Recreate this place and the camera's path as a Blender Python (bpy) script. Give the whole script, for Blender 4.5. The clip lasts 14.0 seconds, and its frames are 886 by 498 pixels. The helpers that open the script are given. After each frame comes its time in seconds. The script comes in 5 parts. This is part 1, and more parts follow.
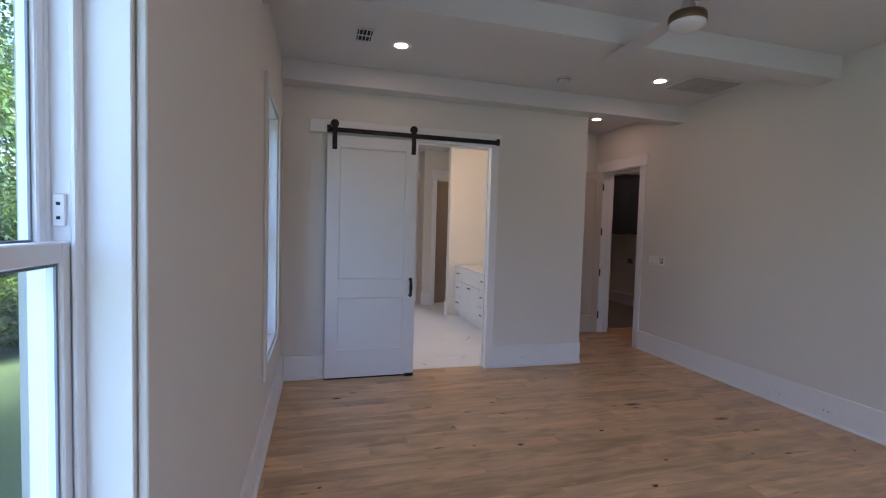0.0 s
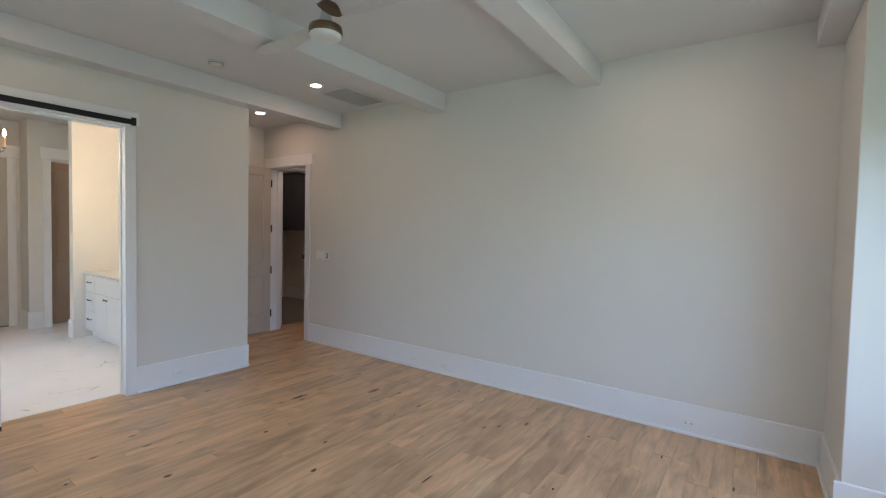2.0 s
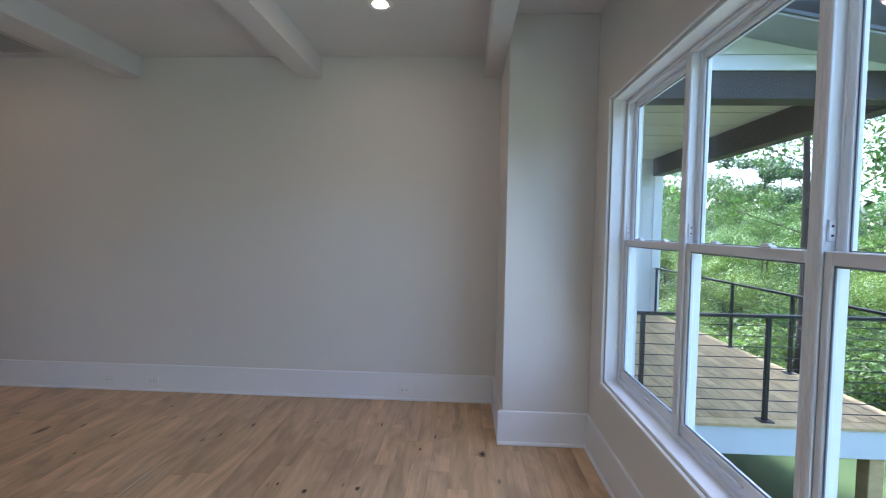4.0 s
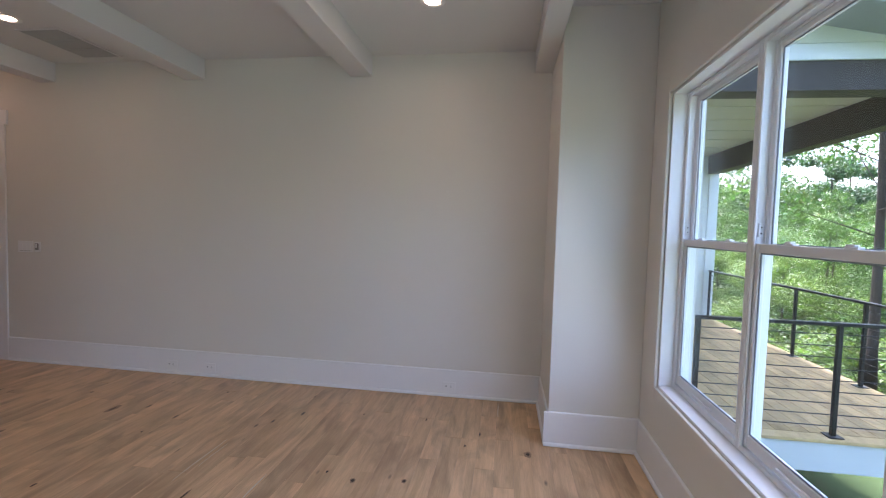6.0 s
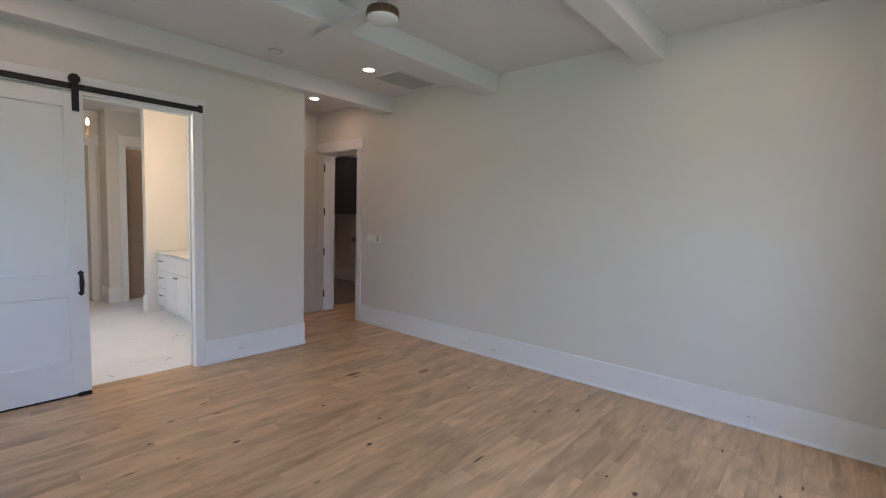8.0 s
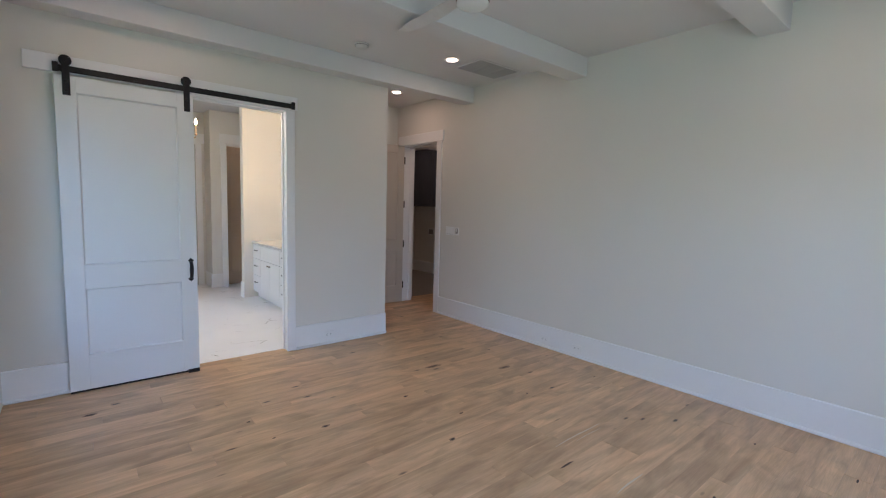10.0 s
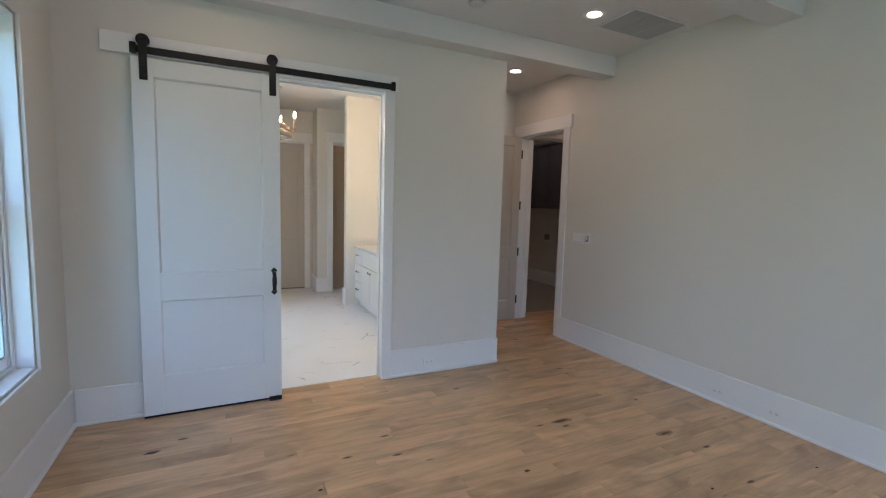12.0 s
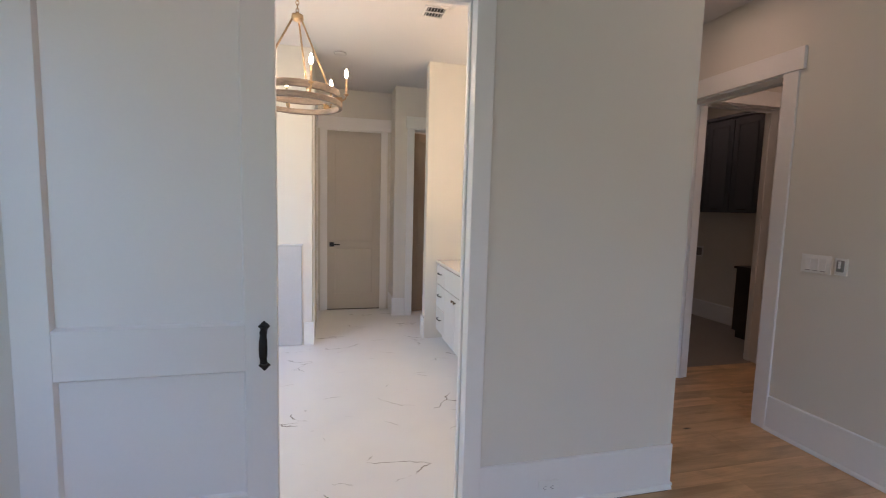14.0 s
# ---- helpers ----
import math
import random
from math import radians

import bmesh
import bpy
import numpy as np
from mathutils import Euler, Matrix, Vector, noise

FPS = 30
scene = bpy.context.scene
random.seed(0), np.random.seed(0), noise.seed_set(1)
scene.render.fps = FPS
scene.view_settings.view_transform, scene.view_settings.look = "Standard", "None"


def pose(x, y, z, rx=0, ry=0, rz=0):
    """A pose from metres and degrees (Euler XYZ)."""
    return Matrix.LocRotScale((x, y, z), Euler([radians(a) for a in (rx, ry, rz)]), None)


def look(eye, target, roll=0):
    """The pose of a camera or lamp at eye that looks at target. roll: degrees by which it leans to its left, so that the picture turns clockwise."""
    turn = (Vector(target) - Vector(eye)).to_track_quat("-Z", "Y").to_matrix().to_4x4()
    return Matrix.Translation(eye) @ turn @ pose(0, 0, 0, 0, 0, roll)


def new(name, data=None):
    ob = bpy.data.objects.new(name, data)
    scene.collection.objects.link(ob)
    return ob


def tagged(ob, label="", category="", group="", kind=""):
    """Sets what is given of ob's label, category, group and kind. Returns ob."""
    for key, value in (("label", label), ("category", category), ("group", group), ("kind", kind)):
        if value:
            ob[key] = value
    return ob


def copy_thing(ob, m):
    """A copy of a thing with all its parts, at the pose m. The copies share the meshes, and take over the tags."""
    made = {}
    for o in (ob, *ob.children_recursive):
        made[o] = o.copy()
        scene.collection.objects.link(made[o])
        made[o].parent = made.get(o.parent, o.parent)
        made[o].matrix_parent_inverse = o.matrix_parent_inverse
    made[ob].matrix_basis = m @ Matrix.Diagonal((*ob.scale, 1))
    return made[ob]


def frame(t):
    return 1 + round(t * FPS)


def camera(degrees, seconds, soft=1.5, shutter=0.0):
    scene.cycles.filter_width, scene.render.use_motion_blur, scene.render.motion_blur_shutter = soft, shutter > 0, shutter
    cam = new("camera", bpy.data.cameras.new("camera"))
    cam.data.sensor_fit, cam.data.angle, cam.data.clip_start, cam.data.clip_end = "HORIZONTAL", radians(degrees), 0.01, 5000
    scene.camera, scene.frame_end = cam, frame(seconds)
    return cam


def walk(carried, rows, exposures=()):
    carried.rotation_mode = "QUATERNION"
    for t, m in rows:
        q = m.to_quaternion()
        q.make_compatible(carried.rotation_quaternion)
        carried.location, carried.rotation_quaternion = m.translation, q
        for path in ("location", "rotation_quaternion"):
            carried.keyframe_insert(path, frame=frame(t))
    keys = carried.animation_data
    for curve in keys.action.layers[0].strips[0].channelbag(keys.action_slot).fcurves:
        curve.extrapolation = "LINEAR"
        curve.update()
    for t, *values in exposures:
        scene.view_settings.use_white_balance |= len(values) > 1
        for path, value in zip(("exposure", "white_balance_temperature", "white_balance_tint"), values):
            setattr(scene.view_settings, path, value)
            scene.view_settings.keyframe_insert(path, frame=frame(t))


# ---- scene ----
cam = camera(89.9, 14.0, soft=1.15)
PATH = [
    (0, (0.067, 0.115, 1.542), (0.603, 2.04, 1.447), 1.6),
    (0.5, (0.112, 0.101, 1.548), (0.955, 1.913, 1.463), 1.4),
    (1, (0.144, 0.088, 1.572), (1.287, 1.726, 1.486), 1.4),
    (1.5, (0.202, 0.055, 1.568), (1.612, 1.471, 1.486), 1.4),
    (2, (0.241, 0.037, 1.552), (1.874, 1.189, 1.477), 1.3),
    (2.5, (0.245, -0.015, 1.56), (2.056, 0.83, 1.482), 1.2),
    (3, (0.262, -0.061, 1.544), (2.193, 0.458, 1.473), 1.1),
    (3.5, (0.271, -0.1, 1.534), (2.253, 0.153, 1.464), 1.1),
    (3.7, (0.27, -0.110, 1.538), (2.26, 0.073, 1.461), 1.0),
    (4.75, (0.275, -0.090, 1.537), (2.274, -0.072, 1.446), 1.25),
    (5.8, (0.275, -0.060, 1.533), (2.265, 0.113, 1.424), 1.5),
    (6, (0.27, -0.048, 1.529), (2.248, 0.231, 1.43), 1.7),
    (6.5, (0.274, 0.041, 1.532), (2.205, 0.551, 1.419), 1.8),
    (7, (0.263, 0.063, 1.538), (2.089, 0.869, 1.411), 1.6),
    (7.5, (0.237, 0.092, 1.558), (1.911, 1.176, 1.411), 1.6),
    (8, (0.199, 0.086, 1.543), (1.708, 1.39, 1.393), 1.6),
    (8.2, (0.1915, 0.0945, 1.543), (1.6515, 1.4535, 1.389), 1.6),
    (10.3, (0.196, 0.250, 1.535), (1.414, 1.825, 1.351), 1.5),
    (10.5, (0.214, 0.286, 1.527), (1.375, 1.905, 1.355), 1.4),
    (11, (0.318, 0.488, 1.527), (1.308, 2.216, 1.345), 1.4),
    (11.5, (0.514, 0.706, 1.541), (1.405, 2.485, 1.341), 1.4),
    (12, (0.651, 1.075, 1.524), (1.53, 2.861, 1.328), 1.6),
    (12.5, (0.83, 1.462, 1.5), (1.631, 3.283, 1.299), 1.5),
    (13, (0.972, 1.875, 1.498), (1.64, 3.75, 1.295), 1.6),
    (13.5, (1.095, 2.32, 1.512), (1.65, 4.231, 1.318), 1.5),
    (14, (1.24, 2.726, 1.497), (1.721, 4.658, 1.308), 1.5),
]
SKY_STRENGTH = 0.15
CAN_STRENGTH = 13
BULB_STRENGTH = 32
DECK_ANGLE = 0
EXPOSURES = [(0, 2.76, 5570, 25), (0.5, 3.25, 5720, 22), (1.5, 3.46, 5520, 16), (2.5, 3.4, 5650, 12), (3.5, 2.82, 5440, 16), (6.0, 3.03, 5920, 24), (6.5, 3.01, 5900, 24), (7.5, 3.33, 5700, 18), (8.2, 3.31, 5720, 17), (10.5, 3.41, 5350, 14), (11.5, 3.41, 5300, 11), (12.5, 3.19, 5700, 14), (14, 3.2, 5800, 19)]
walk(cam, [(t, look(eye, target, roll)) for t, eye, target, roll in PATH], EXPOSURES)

# ---- world and sun ----
world = bpy.data.worlds.new("sky")
world.use_nodes = True
scene.world = world
wn = world.node_tree
sky = wn.nodes.new("ShaderNodeTexSky")
sky.sky_type = 'NISHITA'
sky.sun_disc = False
sky.sun_elevation = radians(52)
sky.sun_rotation = radians(85)
sky.air_density = 1.0
sky.dust_density = 3.0
sky.ozone_density = 1.0
bg = wn.nodes["Background"]
wn.links.new(sky.outputs[0], bg.inputs[0])
bg.inputs[1].default_value = SKY_STRENGTH
sun_data = bpy.data.lights.new("sun", 'SUN')
sun_data.energy = 3.2
sun_data.angle = radians(12)
sun_data.color = (1.0, 0.95, 0.88)
sun = new("sun", sun_data)
sun.matrix_world = look((34, 3, 45), (0, 0, 0))




def window_daylight(eye, target, width, height, watts, colour=(0.93, 0.965, 1.0)):
    """An area lamp that stands in for sky light through a window's opening."""
    data = bpy.data.lights.new("window_daylight", 'AREA')
    data.shape = 'RECTANGLE'
    data.size, data.size_y, data.energy = width, height, watts
    data.color = colour
    new("window_daylight", data).matrix_world = look(eye, target)


WEST_SKY = (0.68, 0.89, 1.0)
window_daylight((-0.44, 0.715, 1.5), (4, 0.715, 1.5), 0.74, 1.70, 1.0, WEST_SKY)
window_daylight((-0.44, 3.70, 1.5), (4, 3.70, 1.5), 0.74, 1.70, 0.25, WEST_SKY)
window_daylight((1.95, -1.22, 1.48), (1.95, 4, 1.48), 2.2, 1.66, 0.9)
# Extra lamp inside the room, tilted down to brighten the floor by the window.
window_daylight((1.95, -0.74, 1.48), (1.95, 4, -0.5), 2.2, 1.55, 1.2)
window_daylight((-0.50, 6.18, 1.63), (4, 6.18, 1.63), 2.2, 1.9, 2.2)


# ---- materials ----
def srgb(r, g, b):
    return tuple(((c / 255) / 12.92 if c / 255 <= 0.04045 else ((c / 255 + 0.055) / 1.055) ** 2.4) for c in (r, g, b))


def material(name, colour, rough=0.6, metal=0.0, vary=0.06, scale=3.0, fine=60.0, bump=0.02, random_tone=0.0, spec=0.5, stretch=(1, 1, 1)):
    """A painted or plain surface: colour broken by broad stains and fine grain, with slight relief."""
    m = bpy.data.materials.new(name)
    m.use_nodes = True
    n, l = m.node_tree.nodes, m.node_tree.links
    b = n["Principled BSDF"]
    tc = n.new("ShaderNodeTexCoord")
    mp = n.new("ShaderNodeMapping")
    mp.inputs["Scale"].default_value = stretch
    l.new(tc.outputs["Object"], mp.inputs["Vector"])
    broad = n.new("ShaderNodeTexNoise")
    broad.inputs["Scale"].default_value = scale
    broad.inputs["Detail"].default_value = 4
    grain = n.new("ShaderNodeTexNoise")
    grain.inputs["Scale"].default_value = fine
    grain.inputs["Detail"].default_value = 3
    l.new(mp.outputs[0], broad.inputs["Vector"])
    l.new(mp.outputs[0], grain.inputs["Vector"])
    mix = n.new("ShaderNodeMath")
    mix.operation = 'ADD'
    l.new(broad.outputs[0], mix.inputs[0])
    l.new(grain.outputs[0], mix.inputs[1])
    rng = n.new("ShaderNodeMapRange")
    rng.inputs["From Min"].default_value = 0.6
    rng.inputs["From Max"].default_value = 1.4
    rng.inputs["To Min"].default_value = 1 - vary
    rng.inputs["To Max"].default_value = 1 + vary
    l.new(mix.outputs[0], rng.inputs[0])
    value = rng.outputs[0]
    if random_tone:
        info = n.new("ShaderNodeObjectInfo")
        r2 = n.new("ShaderNodeMapRange")
        r2.inputs["To Min"].default_value = 1 - random_tone
        r2.inputs["To Max"].default_value = 1 + random_tone
        l.new(info.outputs["Random"], r2.inputs[0])
        mul = n.new("ShaderNodeMath")
        mul.operation = 'MULTIPLY'
        l.new(value, mul.inputs[0])
        l.new(r2.outputs[0], mul.inputs[1])
        value = mul.outputs[0]
    hsv = n.new("ShaderNodeHueSaturation")
    hsv.inputs["Color"].default_value = (*colour, 1)
    l.new(value, hsv.inputs["Value"])
    l.new(hsv.outputs[0], b.inputs["Base Color"])
    b.inputs["Roughness"].default_value = rough
    b.inputs["Metallic"].default_value = metal
    b.inputs["Specular IOR Level"].default_value = spec
    if bump:
        bp = n.new("ShaderNodeBump")
        bp.inputs["Strength"].default_value = bump
        bp.inputs["Distance"].default_value = 0.01
        l.new(grain.outputs[0], bp.inputs["Height"])
        l.new(bp.outputs[0], b.inputs["Normal"])
    return m


def oak_material(name, light, dark, rough, grain_scale=1.0, knots=True, bump=0.05, spread=0.22, saturation=1.0):
    """Boards with their own tone, long grain and a few knots; the grain runs along the local x."""
    m = bpy.data.materials.new(name)
    m.use_nodes = True
    n, l = m.node_tree.nodes, m.node_tree.links
    b = n["Principled BSDF"]
    tc = n.new("ShaderNodeTexCoord")
    info = n.new("ShaderNodeObjectInfo")
    off = n.new("ShaderNodeVectorMath")
    off.operation = 'SCALE'
    off.inputs[0].default_value = (37.0, 19.0, 53.0)
    l.new(info.outputs["Random"], off.inputs["Scale"])
    add = n.new("ShaderNodeVectorMath")
    l.new(tc.outputs["Object"], add.inputs[0])
    l.new(off.outputs[0], add.inputs[1])
    mp = n.new("ShaderNodeMapping")
    mp.inputs["Scale"].default_value = (1.2 * grain_scale, 14 * grain_scale, 14 * grain_scale)
    l.new(add.outputs[0], mp.inputs["Vector"])
    g1 = n.new("ShaderNodeTexNoise")
    g1.inputs["Scale"].default_value = 1.6
    g1.inputs["Detail"].default_value = 8
    g1.inputs["Roughness"].default_value = 0.65
    g1.inputs["Distortion"].default_value = 0.9
    l.new(mp.outputs[0], g1.inputs["Vector"])
    mp2 = n.new("ShaderNodeMapping")
    mp2.inputs["Scale"].default_value = (6, 160, 160)
    l.new(add.outputs[0], mp2.inputs["Vector"])
    g2 = n.new("ShaderNodeTexNoise")
    g2.inputs["Scale"].default_value = 1.5
    g2.inputs["Detail"].default_value = 4
    l.new(mp2.outputs[0], g2.inputs["Vector"])
    ramp = n.new("ShaderNodeValToRGB")
    ramp.color_ramp.elements[0].position = 0.30
    ramp.color_ramp.elements[0].color = (*dark, 1)
    ramp.color_ramp.elements[1].position = 0.66
    ramp.color_ramp.elements[1].color = (*light, 1)
    l.new(g1.outputs[0], ramp.inputs[0])
    tone = n.new("ShaderNodeMapRange")
    tone.inputs["To Min"].default_value = 1 - spread
    tone.inputs["To Max"].default_value = 1 + spread
    l.new(info.outputs["Random"], tone.inputs[0])
    fine = n.new("ShaderNodeMapRange")
    fine.inputs["From Min"].default_value = 0.3
    fine.inputs["From Max"].default_value = 0.7
    fine.inputs["To Min"].default_value = 0.90
    fine.inputs["To Max"].default_value = 1.06
    l.new(g2.outputs[0], fine.inputs[0])
    mul = n.new("ShaderNodeMath")
    mul.operation = 'MULTIPLY'
    l.new(tone.outputs[0], mul.inputs[0])
    l.new(fine.outputs[0], mul.inputs[1])
    value = mul.outputs[0]
    if knots:
        mp3 = n.new("ShaderNodeMapping")
        mp3.inputs["Scale"].default_value = (1.9, 5.5, 5.5)
        l.new(add.outputs[0], mp3.inputs["Vector"])
        vo = n.new("ShaderNodeTexVoronoi")
        vo.inputs["Scale"].default_value = 1.0
        l.new(mp3.outputs[0], vo.inputs["Vector"])
        kr = n.new("ShaderNodeMapRange")
        kr.inputs["From Min"].default_value = 0.03
        kr.inputs["From Max"].default_value = 0.08
        kr.inputs["To Min"].default_value = 0.09
        kr.inputs["To Max"].default_value = 1.0
        l.new(vo.outputs["Distance"], kr.inputs[0])
        mul2 = n.new("ShaderNodeMath")
        mul2.operation = 'MULTIPLY'
        l.new(value, mul2.inputs[0])
        l.new(kr.outputs[0], mul2.inputs[1])
        value = mul2.outputs[0]
    mp4 = n.new("ShaderNodeMapping")
    mp4.inputs["Scale"].default_value = (1.0, 2.6, 2.6)
    l.new(add.outputs[0], mp4.inputs["Vector"])
    mott = n.new("ShaderNodeTexNoise")
    mott.inputs["Scale"].default_value = 1.7
    mott.inputs["Detail"].default_value = 5
    mott.inputs["Distortion"].default_value = 1.2
    l.new(mp4.outputs[0], mott.inputs["Vector"])
    mr = n.new("ShaderNodeMapRange")
    mr.inputs["From Min"].default_value = 0.33
    mr.inputs["From Max"].default_value = 0.58
    mr.inputs["To Min"].default_value = 0.72
    mr.inputs["To Max"].default_value = 1.08
    l.new(mott.outputs[0], mr.inputs[0])
    mul3 = n.new("ShaderNodeMath")
    mul3.operation = 'MULTIPLY'
    l.new(value, mul3.inputs[0])
    l.new(mr.outputs[0], mul3.inputs[1])
    value = mul3.outputs[0]
    hsv = n.new("ShaderNodeHueSaturation")
    hsv.inputs["Saturation"].default_value = saturation
    l.new(ramp.outputs[0], hsv.inputs["Color"])
    l.new(value, hsv.inputs["Value"])
    l.new(hsv.outputs[0], b.inputs["Base Color"])
    rr = n.new("ShaderNodeMapRange")
    rr.inputs["To Min"].default_value = rough - 0.07
    rr.inputs["To Max"].default_value = rough + 0.10
    l.new(g1.outputs[0], rr.inputs[0])
    l.new(rr.outputs[0], b.inputs["Roughness"])
    bp = n.new("ShaderNodeBump")
    bp.inputs["Strength"].default_value = bump
    bp.inputs["Distance"].default_value = 0.004
    l.new(g2.outputs[0], bp.inputs["Height"])
    l.new(bp.outputs[0], b.inputs["Normal"])
    return m


def marble_material():
    """White porcelain with short broken grey veins and a soft cloud."""
    m = bpy.data.materials.new("white_marble_tile")
    m.use_nodes = True
    n, l = m.node_tree.nodes, m.node_tree.links
    b = n["Principled BSDF"]
    tc = n.new("ShaderNodeTexCoord")
    warp = n.new("ShaderNodeTexNoise")
    warp.inputs["Scale"].default_value = 2.3
    warp.inputs["Detail"].default_value = 5
    l.new(tc.outputs["Object"], warp.inputs["Vector"])
    sc = n.new("ShaderNodeVectorMath")
    sc.operation = 'SCALE'
    sc.inputs["Scale"].default_value = 0.55
    l.new(warp.outputs["Color"], sc.inputs[0])
    add = n.new("ShaderNodeVectorMath")
    l.new(tc.outputs["Object"], add.inputs[0])
    l.new(sc.outputs[0], add.inputs[1])
    rot = n.new("ShaderNodeMapping")
    rot.inputs["Rotation"].default_value = (0, 0, radians(38))
    rot.inputs["Scale"].default_value = (1.0, 2.2, 1.0)
    l.new(add.outputs[0], rot.inputs["Vector"])
    vo = n.new("ShaderNodeTexVoronoi")
    vo.feature = 'DISTANCE_TO_EDGE'
    vo.inputs["Scale"].default_value = 1.6
    l.new(rot.outputs[0], vo.inputs["Vector"])
    line = n.new("ShaderNodeMapRange")
    line.inputs["From Min"].default_value = 0.004
    line.inputs["From Max"].default_value = 0.014
    line.inputs["To Min"].default_value = 1.0
    line.inputs["To Max"].default_value = 0.0
    l.new(vo.outputs["Distance"], line.inputs[0])
    gate = n.new("ShaderNodeTexNoise")
    gate.inputs["Scale"].default_value = 3.6
    gate.inputs["Detail"].default_value = 3
    l.new(tc.outputs["Object"], gate.inputs["Vector"])
    gr = n.new("ShaderNodeMapRange")
    gr.inputs["From Min"].default_value = 0.54
    gr.inputs["From Max"].default_value = 0.62
    l.new(gate.outputs[0], gr.inputs[0])
    mul = n.new("ShaderNodeMath")
    mul.operation = 'MULTIPLY'
    l.new(line.outputs[0], mul.inputs[0])
    l.new(gr.outputs[0], mul.inputs[1])
    mix = n.new("ShaderNodeMix")
    mix.data_type = 'RGBA'
    mix.inputs["A"].default_value = (0.80, 0.80, 0.80, 1)
    mix.inputs["B"].default_value = (0.24, 0.22, 0.20, 1)
    l.new(mul.outputs[0], mix.inputs["Factor"])
    cloud = n.new("ShaderNodeMapRange")
    cloud.inputs["To Min"].default_value = 0.93
    cloud.inputs["To Max"].default_value = 1.05
    l.new(warp.outputs[0], cloud.inputs[0])
    hsv = n.new("ShaderNodeHueSaturation")
    l.new(mix.outputs["Result"], hsv.inputs["Color"])
    l.new(cloud.outputs[0], hsv.inputs["Value"])
    l.new(hsv.outputs[0], b.inputs["Base Color"])
    b.inputs["Roughness"].default_value = 0.32
    return m


def leaf_material(name, colour, spread=0.35):
    m = bpy.data.materials.new(name)
    m.use_nodes = True
    n, l = m.node_tree.nodes, m.node_tree.links
    b = n["Principled BSDF"]
    geo = n.new("ShaderNodeNewGeometry")
    r = n.new("ShaderNodeMapRange")
    r.inputs["To Min"].default_value = 1 - spread
    r.inputs["To Max"].default_value = 1 + spread
    l.new(geo.outputs["Random Per Island"], r.inputs[0])
    h = n.new("ShaderNodeMapRange")
    h.inputs["To Min"].default_value = 0.475
    h.inputs["To Max"].default_value = 0.515
    l.new(geo.outputs["Random Per Island"], h.inputs[0])
    hsv = n.new("ShaderNodeHueSaturation")
    hsv.inputs["Color"].default_value = (*colour, 1)
    l.new(r.outputs[0], hsv.inputs["Value"])
    l.new(h.outputs[0], hsv.inputs["Hue"])
    l.new(hsv.outputs[0], b.inputs["Base Color"])
    b.inputs["Roughness"].default_value = 0.55
    tr = n.new("ShaderNodeBsdfTranslucent")
    l.new(hsv.outputs[0], tr.inputs["Color"])
    ms = n.new("ShaderNodeMixShader")
    ms.inputs[0].default_value = 0.45
    l.new(b.outputs[0], ms.inputs[1])
    l.new(tr.outputs[0], ms.inputs[2])
    l.new(ms.outputs[0], n["Material Output"].inputs["Surface"])
    return m


def glow_material(name, colour, strength):
    m = bpy.data.materials.new(name)
    m.use_nodes = True
    b = m.node_tree.nodes["Principled BSDF"]
    b.inputs["Base Color"].default_value = (0.8, 0.8, 0.8, 1)
    b.inputs["Emission Color"].default_value = (*colour, 1)
    b.inputs["Emission Strength"].default_value = strength
    return m


def glass_material():
    m = bpy.data.materials.new("window_glass")
    m.use_nodes = True
    n, l = m.node_tree.nodes, m.node_tree.links
    t = n.new("ShaderNodeBsdfTransparent")
    t.inputs[0].default_value = (0.93, 0.97, 0.97, 1)
    g = n.new("ShaderNodeBsdfGlossy")
    g.inputs["Roughness"].default_value = 0.01
    lw = n.new("ShaderNodeLayerWeight")
    lw.inputs[0].default_value = 0.5
    pw = n.new("ShaderNodeMath")
    pw.operation = 'POWER'
    pw.inputs[1].default_value = 4.0
    l.new(lw.outputs["Facing"], pw.inputs[0])
    f = n.new("ShaderNodeMapRange")
    f.inputs["To Min"].default_value = 0.02
    f.inputs["To Max"].default_value = 0.45
    l.new(pw.outputs[0], f.inputs[0])
    ms = n.new("ShaderNodeMixShader")
    l.new(f.outputs[0], ms.inputs[0])
    l.new(t.outputs[0], ms.inputs[1])
    l.new(g.outputs[0], ms.inputs[2])
    l.new(ms.outputs[0], n["Material Output"].inputs["Surface"])
    return m


PAINT = material("wall_paint", (0.70, 0.678, 0.625), 0.7, vary=0.02, scale=1.2, fine=180, bump=0.03)
CEIL = material("ceiling_paint", (0.68, 0.665, 0.66), 0.85, vary=0.012, scale=0.9, fine=150, bump=0.03)
TRIM = material("trim_paint", (0.80, 0.80, 0.795), 0.38, vary=0.012, scale=2.0, fine=40, bump=0.008)
DOOR = material("door_paint", (0.75, 0.75, 0.745), 0.42, vary=0.012, scale=2.0, fine=70, bump=0.012)
VINYL = material("window_vinyl", (0.80, 0.81, 0.82), 0.35, vary=0.01, bump=0.0)
OAK = oak_material("oak_floor", (0.71, 0.495, 0.308), (0.51, 0.335, 0.197), 0.36, grain_scale=0.6, spread=0.10, saturation=1.10)
MARBLE = marble_material()
BLACK = material("black_powder_coat", (0.014, 0.013, 0.013), 0.5, metal=0.3, vary=0.2, fine=200, bump=0.03)
BRONZE = material("bronze_metal", (0.17, 0.115, 0.07), 0.42, metal=0.7, vary=0.12, fine=90, bump=0.02)
